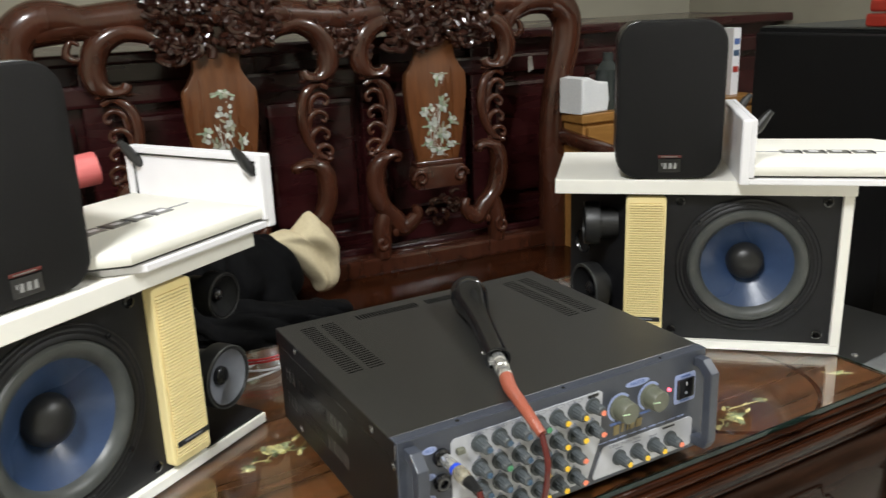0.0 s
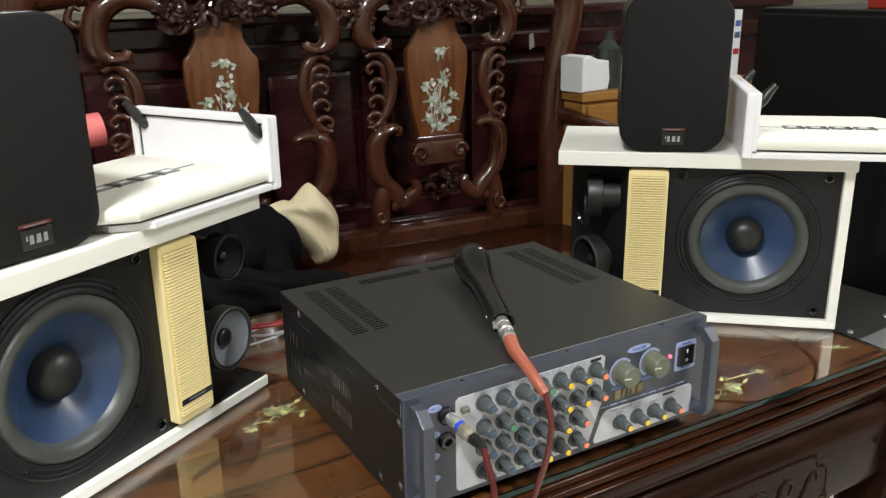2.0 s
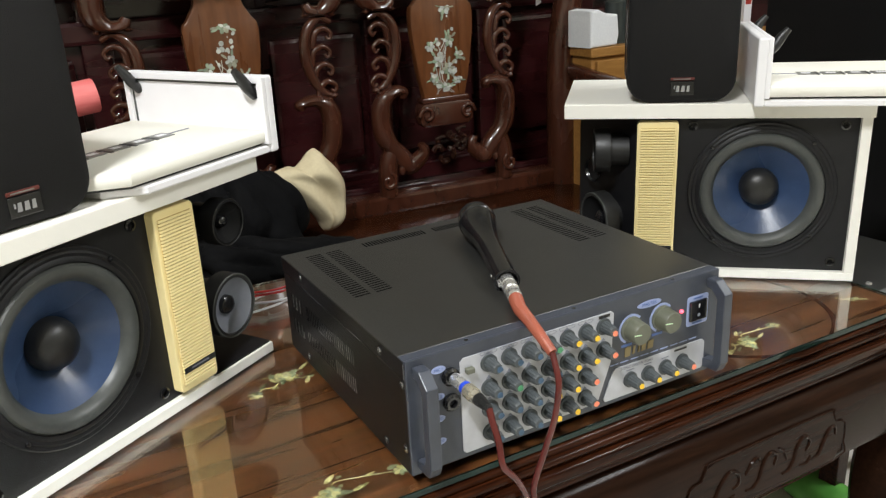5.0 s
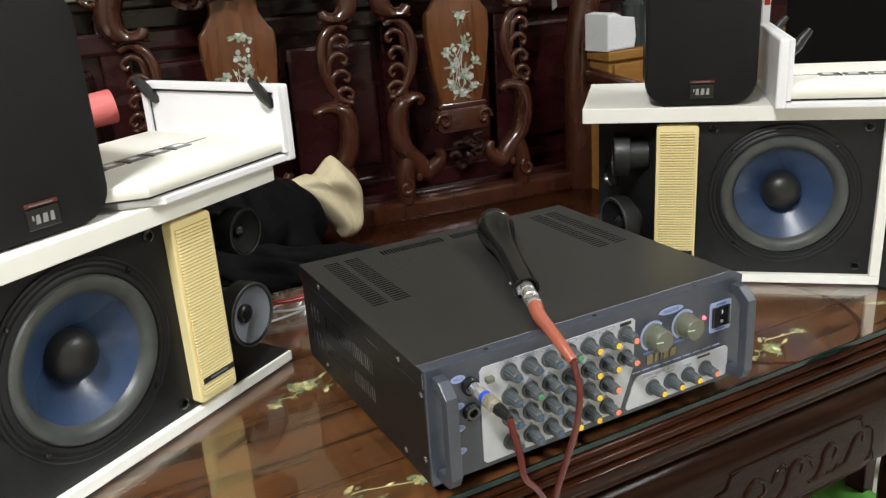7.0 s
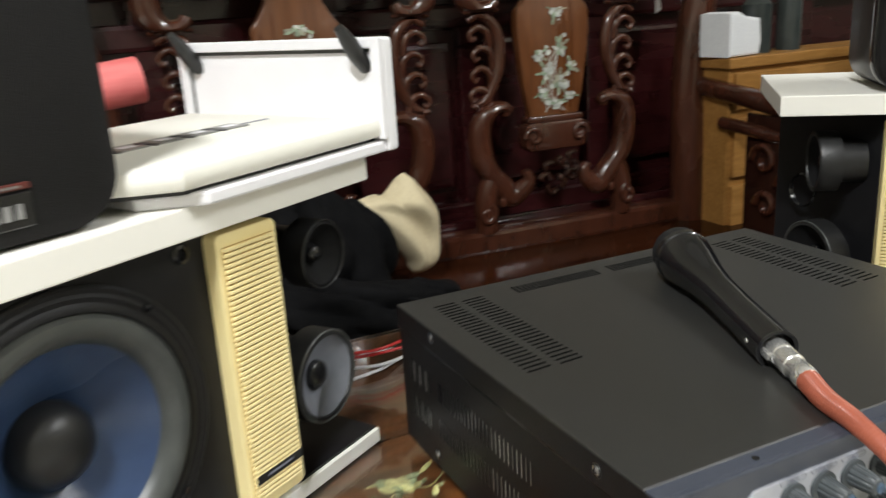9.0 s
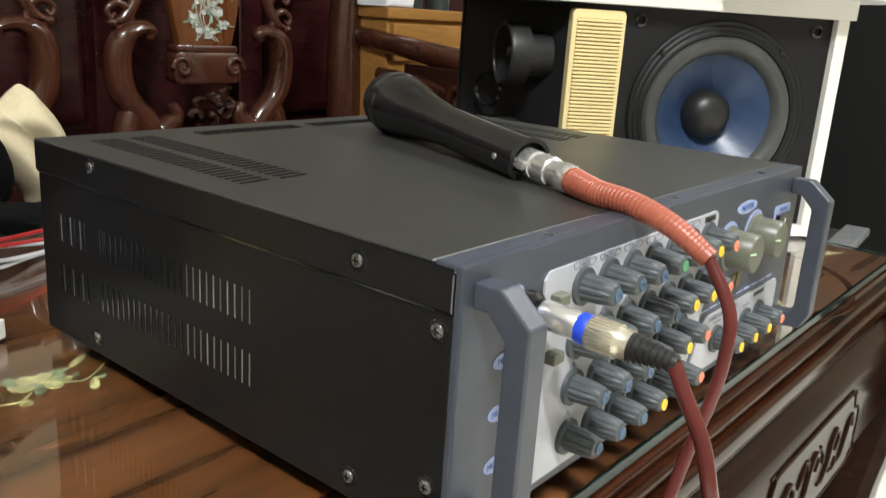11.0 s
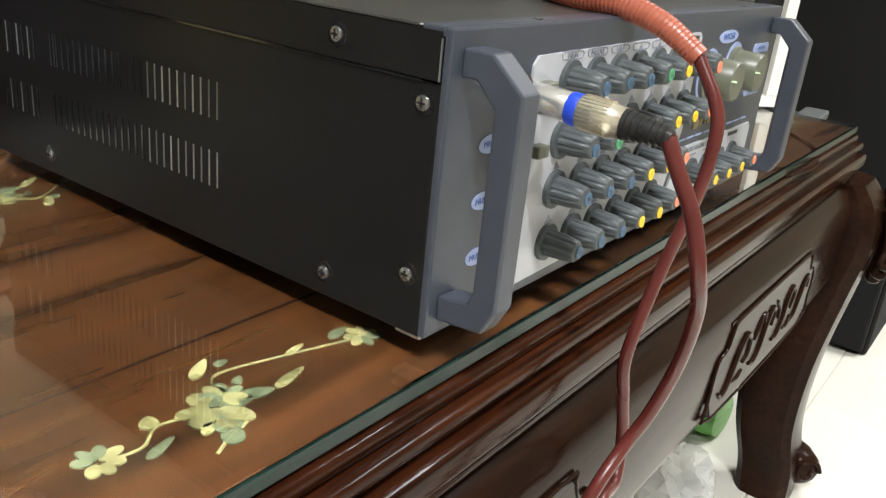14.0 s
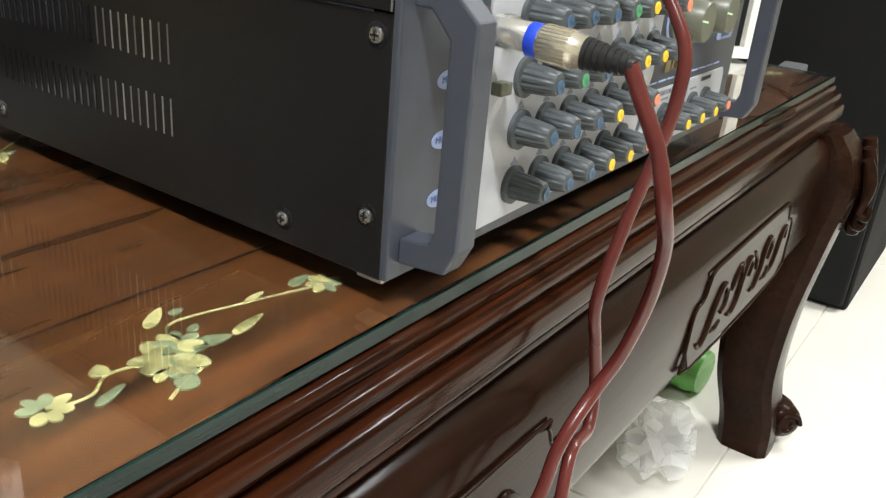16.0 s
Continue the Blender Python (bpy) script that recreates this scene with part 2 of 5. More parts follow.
def spline(pts, n=8):
    """Catmull-Rom through the points; extra values glide along."""
    p = [np.array(q, float) for q in pts]
    p = [2 * p[0] - p[1]] + p + [2 * p[-1] - p[-2]]
    out = []
    for i in range(1, len(p) - 2):
        for k in range(n):
            t = k / n
            a, b, c, d = p[i - 1:i + 3]
            out.append(0.5 * (2 * b + (c - a) * t + (2 * a - 5 * b + 4 * c - d) * t * t + (3 * b - a - 3 * c + d) * t ** 3))
    return out + [p[-2]]


def tube(pts, r=0.005, n=8, seg=10, squash=1.0):
    """A round bar along a curve; a fourth value in a point is its radius."""
    s = spline([tuple(q) if len(q) == 4 else (*q, r) for q in pts], n)
    bm, rings = bmesh.new(), []
    up = Vector((0.13, 0.93, 0.31))
    for i, q in enumerate(s):
        d = Vector(s[min(i + 1, len(s) - 1)][:3]) - Vector(s[max(i - 1, 0)][:3])
        d.normalize()
        a = (up - d * up.dot(d)).normalized()
        up = a
        b = d.cross(a)
        rad = max(q[3], 0.0003)
        rings.append([bm.verts.new(Vector(q[:3]) + a * rad * squash * math.cos(2 * math.pi * k / seg) + b * rad * math.sin(2 * math.pi * k / seg)) for k in range(seg)])
    for a, b in zip(rings, rings[1:]):
        for k in range(seg):
            bm.faces.new((a[k], a[(k + 1) % seg], b[(k + 1) % seg], b[k]))
    bm.faces.new(rings[0])
    bm.faces.new(rings[-1])
    return bm


def prism(outline, t0, t1, m=None, bev=0.0):
    """A flat shape in x and z with thickness along y from t0 to t1."""
    bm = bmesh.new()
    lo = [bm.verts.new((x, t0, z)) for x, z in outline]
    hi = [bm.verts.new((x, t1, z)) for x, z in outline]
    bm.faces.new(lo)
    bm.faces.new(hi)
    for i in range(len(lo)):
        j = (i + 1) % len(lo)
        bm.faces.new((lo[i], lo[j], hi[j], hi[i]))
    bmesh.ops.recalc_face_normals(bm, faces=bm.faces)
    if bev:
        e = [e for e in bm.edges if abs(e.verts[0].co.y - e.verts[1].co.y) < 1e-6]
        bmesh.ops.bevel(bm, geom=e, offset=bev, segments=2, profile=0.5, affect="EDGES")
    return moved(bm, m) if m is not None else bm


def rounded(x0, x1, z0, z1, r, n=5):
    out = []
    for cx, cz, a in ((x1 - r, z1 - r, 0), (x0 + r, z1 - r, 90), (x0 + r, z0 + r, 180), (x1 - r, z0 + r, 270)):
        out += [(cx + r * math.cos(radians(a + 90 * k / n)), cz + r * math.sin(radians(a + 90 * k / n))) for k in range(n + 1)]
    return out


def ellipse(cx, cz, rx, rz, n=24, tilt=0):
    t = radians(tilt)
    return [(cx + rx * math.cos(2 * math.pi * k / n) * math.cos(t) - rz * math.sin(2 * math.pi * k / n) * math.sin(t),
             cz + rx * math.cos(2 * math.pi * k / n) * math.sin(t) + rz * math.sin(2 * math.pi * k / n) * math.cos(t)) for k in range(n)]


def word(name, body, size, m, material, parent):
    """Flat lettering as a thin mesh."""
    cu = bpy.data.curves.new(name, "FONT")
    cu.body, cu.size, cu.extrude, cu.align_x, cu.align_y, cu.resolution_u = body, size, 0.00012, "CENTER", "CENTER", 2
    o = bpy.data.objects.new(name, cu)
    scene.collection.objects.link(o)
    me = bpy.data.meshes.new_from_object(o.evaluated_get(bpy.context.evaluated_depsgraph_get()))
    bpy.data.objects.remove(o)
    me.materials.clear()
    me.materials.append(M[material])
    ob = new(name, me)
    ob.parent = parent
    ob.matrix_basis = m
    return ob


FACE = pose(0, 0, 0, 90)  # turns a z axis to look along -y
GLASS_Z = 0.55

# ---- the room ----
def slab(name, lo, hi, material, label, category):
    ob = part(name, box(lo, hi), material)
    return tagged(ob, label, category, kind="structure")


floor = slab("floor", (-2.6, -2.6, -0.1), (2.6, 2.2, -0.004), "grout", "cream polished tile floor", "floor")
slab("ceiling", (-2.6, -2.6, 2.7), (2.6, 2.2, 2.8), "ceiling", "plain white painted ceiling", "ceiling")
slab("wall_north", (-2.6, 2.0, 0), (2.6, 2.2, 2.7), "wall", "cream painted plaster wall", "wall")
slab("wall_south", (-2.6, -2.6, 0), (2.6, -2.4, 2.7), "wall", "cream painted plaster wall", "wall")
slab("wall_west", (-2.6, -2.4, 0), (-2.4, 2.0, 2.7), "wall", "cream painted plaster wall", "wall")
slab("wall_east", (2.4, -2.4, 0), (2.6, 2.0, 2.7), "wall", "cream painted plaster wall", "wall")

# lamp housings under the ceiling, unseen; the second one belongs to the added fill
for eye, half in ((TUBE, 0.3), (FILL, 0.6)):
    lamp = thing("unseen_ceiling_lamp", "white tube lamp fixed under the ceiling, added out of view", "lamp", pose(eye[0], eye[1], 0), "tube lamps")
    part("housing", box((-0.07, -half - 0.02, 2.645), (0.07, half + 0.02, 2.7), 0.008), "white_plastic", lamp)
    part("tube", lathe([(0.013, -half), (0.013, half)], 12, pose(0, 0, 2.636, 90)), mat("tube_glass", (0.8, 0.8, 0.78), rough=0.3, emit=2.0), lamp)

# dark red panelled cupboard behind the bench
cup = thing("cupboard", "dark red lacquered panelled cupboard behind the bench", "cupboard", pose(0, 1.495, 0))
part("body", box((-1.6, 0.03, 0.0), (2.38, 0.45, 1.0)), "red_lacquer", cup)
part("cornice", box((-1.63, -0.03, 1.0), (2.39, 0.50, 1.03), 0.008), "red_lacquer", cup)
part("plinth", box((-1.62, -0.01, 0.0), (2.38, 0.03, 0.12), 0.006), "red_lacquer", cup)
part("upper_rail", box((-1.6, -0.006, 0.90), (2.38, 0.03, 0.955), 0.01), "red_lacquer", cup)
part("lower_rail", box((-1.6, -0.004, 0.42), (2.38, 0.03, 0.48), 0.008), "red_lacquer", cup)
stile = part("stile", box((-0.035, 0.0, 0.12), (0.035, 0.031, 1.0), 0.006), "red_lacquer", cup)
stile.matrix_basis = pose(-1.5, 0, 0)
for i in range(1, 10):
    more(stile, "stile", pose(-1.5 + 0.363 * i, 0, 0))
pan = part("panel", box((-0.125, 0.006, 0.52), (0.125, 0.034, 0.87), 0.012), "red_lacquer", cup)
pan.matrix_basis = pose(-1.318, 0, 0)
for i in range(1, 9):
    more(pan, "panel", pose(-1.318 + 0.363 * i, 0, 0))

# ---- the coffee table ----
T0X, T1X, T0Y, T1Y = -0.62, 0.838, -0.008, 0.66
table = thing("coffee_table", "dark carved rosewood coffee table with inlaid top", "table")


def frame_ring(over, z0, z1, bev):
    """A moulding that runs round the table, standing out by over."""
    b = bmesh.new()
    x0, x1, y0, y1 = T0X - over, T1X + over, T0Y - over, T1Y + over
    w = 0.09
    box((x0, y0, z0), (x1, y0 + w, z1), bev, 3, b)
    box((x0, y1 - w, z0), (x1, y1, z1), bev, 3, b)
    box((x0, y0 + w, z0), (x0 + w, y1 - w, z1), bev, 3, b)
    box((x1 - w, y0 + w, z0), (x1, y1 - w, z1), bev, 3, b)
    return b


part("tabletop", box((T0X + 0.004, T0Y + 0.004, 0.526), (T1X - 0.004, T1Y - 0.004, 0.5415)), "top_wood", table, "red-brown polished top board")
for over, z0, z1, bev in ((0.004, 0.530, 0.5405, 0.004), (0.011, 0.5215, 0.531, 0.0035), (0.007, 0.5165, 0.5225, 0.001), (0.017, 0.4995, 0.5175, 0.0045),
                          (0.012, 0.4945, 0.5005, 0.0015), (0.0105, 0.4865, 0.4955, 0.003), (0.003, 0.479, 0.4875, 0.002)):
    part("moulding", frame_ring(over, z0, z1, bev), "table_wood", table, smooth=True)
# aprons; the front one swells outwards under the mouldings
swell = [(-0.006, 0.483), (-0.019, 0.477), (-0.027, 0.467), (-0.031, 0.452), (-0.032, 0.42), (-0.031, 0.365), (-0.028, 0.354), (-0.022, 0.350), (0.026, 0.352), (0.026, 0.483)]
TURN = Matrix(((0, 1, 0, 0), (1, 0, 0, 0), (0, 0, 1, 0), (0, 0, 0, 1)))
part("apron", prism(swell, T0X - 0.005, T1X + 0.005, TURN), "apron_wood", table, smooth=True)
for lo, hi in (((T0X + 0.03, T1Y - 0.03, 0.352), (T1X - 0.03, T1Y - 0.008, 0.482)), ((T0X + 0.01, 0.03, 0.375), (T0X + 0.034, T1Y - 0.03, 0.482)), ((T1X - 0.034, 0.03, 0.375), (T1X - 0.01, T1Y - 0.03, 0.482))):
    part("apron", box(lo, hi, 0.004), "apron_wood", table)


def carving(cx, w, flip):
    """A shallow framed field on the front apron with scrolls in low relief."""
    s = -1 if flip else 1
    z0, z1 = 0.352, 0.446
    out = [(-0.5, 0.34), (-0.49, 0.70), (-0.43, 0.76), (-0.40, 0.94), (-0.34, 1.0), (0.34, 1.0), (0.40, 0.94), (0.43, 0.76), (0.49, 0.70), (0.5, 0.34), (0.44, 0.05), (-0.44, 0.05)]
    edge = [(cx + s * u * w, z0 + v * (z1 - z0)) for u, v in out]
    pl = part("carved_panel", prism(edge, -0.0333, -0.029, None, 0.0010), "apron_wood", table)
    part("rim", tube([(x, -0.0332, z) for x, z in edge + edge[:1]], 0.0013, 3, 8), "apron_wood", pl, smooth=True)
    zc = (z0 + z1) / 2

    def at(u, v, r):
        return (cx + s * u * w, -0.0333, zc + v, r * 0.9)
    for pts in ([(-0.42, -0.020, 0.0020), (-0.39, -0.026, 0.0030), (-0.35, -0.018, 0.0034), (-0.31, 0.006, 0.0036), (-0.26, 0.020, 0.0034), (-0.21, 0.012, 0.0030), (-0.20, -0.004, 0.0026), (-0.235, -0.010, 0.0022)],
                [(-0.15, -0.022, 0.0022), (-0.11, -0.024, 0.0030), (-0.07, -0.012, 0.0034), (-0.05, 0.010, 0.0036), (-0.01, 0.022, 0.0032), (0.03, 0.014, 0.0028), (0.02, 0.0, 0.0022)],
                [(-0.16, 0.004, 0.0022), (-0.13, 0.018, 0.0028), (-0.09, 0.024, 0.0026), (-0.07, 0.014, 0.0020)],
                [(0.08, -0.022, 0.0022), (0.12, -0.022, 0.0030), (0.155, -0.006, 0.0034), (0.17, 0.014, 0.0034), (0.21, 0.024, 0.0030), (0.25, 0.012, 0.0028), (0.23, -0.002, 0.0022)],
                [(0.28, -0.022, 0.0020), (0.32, -0.018, 0.0028), (0.35, 0.0, 0.0032), (0.38, 0.016, 0.0030), (0.42, 0.018, 0.0024), (0.43, 0.004, 0.0020)],
                [(0.04, 0.024, 0.0020), (0.08, 0.014, 0.0026), (0.10, 0.0, 0.0022)], [(-0.30, -0.022, 0.0018), (-0.26, -0.024, 0.0026), (-0.22, -0.020, 0.0018)],
                [(0.20, -0.022, 0.0018), (0.245, -0.024, 0.0026), (0.27, -0.014, 0.0018)]):
        part("scroll", tube([at(*p) for p in pts], 0.003, 5, 8), "apron_wood", pl, smooth=True)


carving(0.520, 0.305, False)
carving(-0.005, 0.305, True)


def table_leg(cx, cy, sx, sy):
    """A cabriole leg with a carved knee and a rolled foot at the corner."""
    leg = bmesh.new()
    prof = [(0.484, -0.004, 0.088), (0.455, 0.007, 0.100), (0.41, 0.013, 0.106), (0.34, 0.006, 0.100), (0.23, -0.003, 0.090), (0.13, -0.001, 0.082), (0.055, 0.012, 0.078), (0.0, 0.016, 0.074)]
    rings = []
    for z, o, w in spline(prof, 5):
        x, y = cx + sx * o, cy + sy * o
        ring = []
        for k in range(20):
            a = 2 * math.pi * k / 20
            c, n = math.cos(a), math.sin(a)
            f = (abs(c) ** 5 + abs(n) ** 5) ** -0.2
            ring.append(leg.verts.new((x + w * 0.5 * f * c, y + w * 0.5 * f * n, max(z, 0))))
        rings.append(ring)
    for a, b in zip(rings, rings[1:]):
        for k in range(20):
            leg.faces.new((a[k], a[(k + 1) % 20], b[(k + 1) % 20], b[k]))
    leg.faces.new(rings[0])
    leg.faces.new(rings[-1])
    o = part("leg", leg, "apron_wood", table, smooth=True)
    fx, fy = cx + sx * 0.050, cy + sy * 0.040
    part("foot_volute", lathe([(0, -0.034), (0.010, -0.034), (0.020, -0.031), (0.026, -0.024), (0.029, 0.0), (0.026, 0.024), (0.020, 0.031), (0.010, 0.034), (0, 0.034)], 24, pose(fx, fy, 0.044, 90, 0, 45 * sx * sy)), "apron_wood", o, smooth=True)
    for e in (-1, 1):
        m = pose(fx, fy, 0.044, 0, 0, 45 * sx * sy)
        part("foot_curl", tube([m @ Vector((0.021 * (1 - a / 9) * math.cos(a), e * 0.033, 0.021 * (1 - a / 9) * math.sin(a))) for a in np.linspace(0, 7, 10)], 0.0035, 4, 8), "apron_wood", o, smooth=True)
    # leaf carving that wraps the knee
    d, t = Vector((sx, sy, 0)).normalized(), Vector((-sy, sx, 0)).normalized()
    base = Vector((cx, cy, 0)) + d * 0.076
    for u, z0, z1, bend, r in ((0.0, 0.470, 0.345, 0.0, 0.010), (-0.020, 0.462, 0.365, -0.014, 0.009), (0.020, 0.462, 0.365, 0.014, 0.009), (-0.040, 0.452, 0.385, -0.014, 0.008), (0.040, 0.452, 0.385, 0.014, 0.008)):
        pts = []
        for k in range(6):
            f = k / 5
            q = base + t * (u + bend * f * f) - d * (0.62 * abs(u + bend * f * f)) + d * (0.004 + 0.012 * math.sin(2.6 * f))
            pts.append((q.x, q.y, z0 + (z1 - z0) * f, r * (0.55 + 0.6 * math.sin(math.pi * min(1, f + 0.15)))))
        pts.append((*(base + t * (u + bend) * 1.05 - d * (0.62 * abs(u + bend) - 0.020))[:2], z1 - 0.004, r * 0.7))
        pts.append((*(base + t * (u + bend) * 1.02 - d * (0.62 * abs(u + bend) - 0.022))[:2], z1 + 0.010, r * 0.45))
        part("knee_leaf", tube(pts, r, 4, 10), "apron_wood", o, smooth=True)


for cx, sx in ((T1X + 0.024, 1), (T0X - 0.024, -1)):
    for cy, sy in ((T0Y + 0.010, -1), (T1Y - 0.010, 1)):
        table_leg(cx, cy, sx, sy)

# mother-of-pearl flowers let into the top, under the glass
INZ = 0.5419


def petal(name, x, y, rx, ry, tilt, material, lift=0.0):
    b = prism([(a, -c) for a, c in ellipse(x, y, rx, ry, 12, tilt)], -0.0005, 0.0002)
    return part(name, moved(b, Matrix(((1, 0, 0, 0), (0, 0, -1, 0), (0, 1, 0, INZ + lift), (0, 0, 0, 1)))), material, table)


def leaf(x, y, length, width, tilt, material):
    t = radians(tilt)
    out = []
    for k in range(14):
        a = 2 * math.pi * k / 14
        u, v = length / 2 * math.cos(a), width / 2 * math.sin(a) * (1 - 0.35 * math.cos(a))
        out.append((x + u * math.cos(t) - v * math.sin(t), -(y + u * math.sin(t) + v * math.cos(t))))
    part("inlay_leaf", moved(prism(out, -0.0005, 0.0002), Matrix(((1, 0, 0, 0), (0, 0, -1, 0), (0, 1, 0, INZ), (0, 0, 0, 1)))), material, table)


def blossom(x, y, r, rng):
    for k in range(7):
        a = 51.4 * k + rng.uniform(-16, 16)
        petal("inlay_petal", x + r * 0.55 * math.cos(radians(a)), y + r * 0.55 * math.sin(radians(a)), r * rng.uniform(0.34, 0.52), r * rng.uniform(0.20, 0.30), a, rng.choice(("gold_inlay", "gold_inlay", "green_inlay")), 0.00003 * k)


def stem(pts):
    part("inlay_stem", tube([(x, y, INZ - 0.0006) for x, y in pts], 0.0009, 6, 6), "gold_inlay", table)


def spray(ox, oy, k, turn, seed, mirror=1):
    """One branch: a large blossom, a small one at each end, leaves between."""
    rng = random.Random(seed)
    c, s = math.cos(radians(turn)), math.sin(radians(turn))

    def at(u, v):
        u, v = u * k, v * k * mirror
        return ox + u * c - v * s, oy + u * s + v * c
    blossom(*at(0, 0), 0.0165 * k, rng)
    blossom(*at(0.008, 0.006), 0.010 * k, rng)
    blossom(*at(-0.050, 0.002), 0.0105 * k, rng)
    blossom(*at(0.088, 0.002), 0.0095 * k, rng)
    blossom(*at(-0.006, -0.006), 0.010 * k, rng)
    stem([at(0.008, 0.012), at(0.018, 0.021), at(0.05, 0.013), at(0.083, 0.003)])
    stem([at(-0.012, 0.004), at(-0.024, 0.006), at(-0.034, -0.001), at(-0.046, 0.0)])
    stem([at(0.008, -0.006), at(0.004, -0.014), at(-0.008, -0.018), at(-0.018, -0.023)])
    for u, v, ln, w, a, m in ((0.014, 0.029, 0.022, 0.008, 35, "gold_inlay"), (0.024, 0.027, 0.009, 0.006, 0, "green_inlay"), (0.038, -0.002, 0.026, 0.007, 12, "gold_inlay"),
                              (0.020, 0.011, 0.009, 0.006, 30, "green_inlay"), (0.056, 0.014, 0.016, 0.005, 10, "gold_inlay"), (-0.024, 0.010, 0.011, 0.010, 60, "gold_inlay"), (-0.030, -0.006, 0.020, 0.006, 18, "green_inlay"),
                              (-0.006, -0.017, 0.018, 0.012, 60, "green_inlay"), (0.020, -0.002, 0.018, 0.010, -20, "green_inlay"), (0.082, 0.012, 0.018, 0.008, 10, "green_inlay")):
        leaf(*at(u, v), ln * k * 0.8, w * k * 0.75, a + turn, m)


spray(-0.083, 0.039, 1.0, 0, 3)
spray(-0.035, 0.315, 1.05, 25, 5, -1)
spray(0.545, 0.045, 0.85, 10, 8)
spray(0.79, 0.055, 0.3, 140, 9)
spray(-0.40, 0.12, 1.0, 40, 11)
# the round carved field in the middle of the top
part("inlay_ring", lathe([(0.142, 0.5410), (0.142, 0.5420), (0.150, 0.5420), (0.150, 0.5410)], 48, pose(0.60, 0.13, 0), False), "table_wood", table)
part("board_joint", box((T0X + 0.01, 0.089, 0.541), (T1X - 0.02, 0.091, 0.54172)), "carve_wood", table)

sheet = thing("glass_sheet", "clear glass sheet with green edge lying on the table", "glass")
g = part("pane", box((T0X - 0.0, T0Y + 0.001, 0.5428), (T1X, T1Y, 0.55), 0.0012), "glass", sheet)
g.visible_shadow = False
for lo, hi in (((T0X, T0Y - 0.0006, 0.5430), (T1X, T0Y + 0.0008, 0.5498)), ((T1X - 0.0006, T0Y, 0.5430), (T1X + 0.0008, T1Y, 0.5498))):
    part("green_edge", box(lo, hi), "glass_edge", sheet, "dark green glass edge")

# ---- the karaoke amplifier ----
AW, AD, AB, AT = 0.43, 0.373, 0.562, 0.697
amp = thing("amplifier", "black steel karaoke mixing amplifier with grey front panel", "amplifier")
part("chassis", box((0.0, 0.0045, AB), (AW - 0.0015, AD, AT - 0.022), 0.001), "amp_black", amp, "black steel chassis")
# lid paler than its flanges: light on top is put into the colour
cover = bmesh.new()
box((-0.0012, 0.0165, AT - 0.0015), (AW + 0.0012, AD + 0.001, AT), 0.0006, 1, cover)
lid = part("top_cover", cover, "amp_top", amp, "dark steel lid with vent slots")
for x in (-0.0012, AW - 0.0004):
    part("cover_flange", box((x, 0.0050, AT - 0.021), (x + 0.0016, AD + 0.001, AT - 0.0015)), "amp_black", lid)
# vent slots on the uncut lid: near-black bars paint the shade in the openings
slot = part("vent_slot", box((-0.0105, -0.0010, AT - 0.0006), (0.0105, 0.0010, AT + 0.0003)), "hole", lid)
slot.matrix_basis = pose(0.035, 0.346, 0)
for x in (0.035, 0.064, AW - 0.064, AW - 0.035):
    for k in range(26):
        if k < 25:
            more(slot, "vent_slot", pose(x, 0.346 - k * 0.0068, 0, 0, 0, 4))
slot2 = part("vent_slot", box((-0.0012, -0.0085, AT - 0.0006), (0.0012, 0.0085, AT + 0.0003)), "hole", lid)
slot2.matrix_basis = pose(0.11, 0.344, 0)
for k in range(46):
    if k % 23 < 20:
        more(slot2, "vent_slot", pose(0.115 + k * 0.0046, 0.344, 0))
# side slots: pale bars paint the glint of inner metal, dark ones the shade
sside = part("side_slot", box((-0.0003, -0.00045, -0.0095), (0.0006, 0.00045, 0.0095)), "slot_metal", amp, "narrow vent slot, painted glint of bare metal behind")
sside.matrix_basis = pose(0, 0.351, 0.6405)
dark = part("side_slot", box((-0.0004, -0.0008, -0.0095), (0.0006, 0.0008, 0.0095)), "black_gloss", amp)
dark.matrix_basis = pose(0, 0.29, 0.6405)
for z, sh in ((0.6405, 0), (0.6045, 0)):
    for k in range(34):
        y = 0.351 - k * 0.00636
        if k in (1, 3, 5) or 24 <= k <= 33:
            more(sside, "side_slot", pose(0, y, z))
        elif not (6 < k < 9):
            more(dark, "side_slot", pose(0, y, z))
part("bright_edge", box((-0.0016, 0.0046, AT - 0.021), (-0.0008, 0.0052, AT - 0.004)), "slot_metal", amp)
crease = part("lid_edge", box((-0.0008, 0.014, AT - 0.0225), (0.001, AD, AT - 0.0215)), "black_gloss", amp)


def screw(x, y, z, r=0.0034, axis="x"):
    m = pose(x, y, z, 0, -90, 0) if axis == "x" else pose(x, y, z) if axis == "z" else pose(x, y, z, 90)
    b = lathe([(r, -0.0006), (r, 0.0004), (r * 0.93, 0.0011), (r * 0.5, 0.0016), (0, 0.0017)], 16, m)
    o = part("screw", b, "screw", amp, "steel cross-head screw", True)
    # black ring paints the shade in the dimple round the screw head
    part("washer", lathe([(r * 1.7, -0.0004), (r * 1.6, 0.0002), (r * 0.9, 0.0002)], 16, m), "black_gloss", o, "", True)
    c = box((-r * 0.6, -r * 0.12, 0.0013), (r * 0.6, r * 0.12, 0.0019))
    box((-r * 0.12, -r * 0.6, 0.0013), (r * 0.12, r * 0.6, 0.0019), bm=c)
    part("cross_slot", moved(c, m), "black_gloss", o)


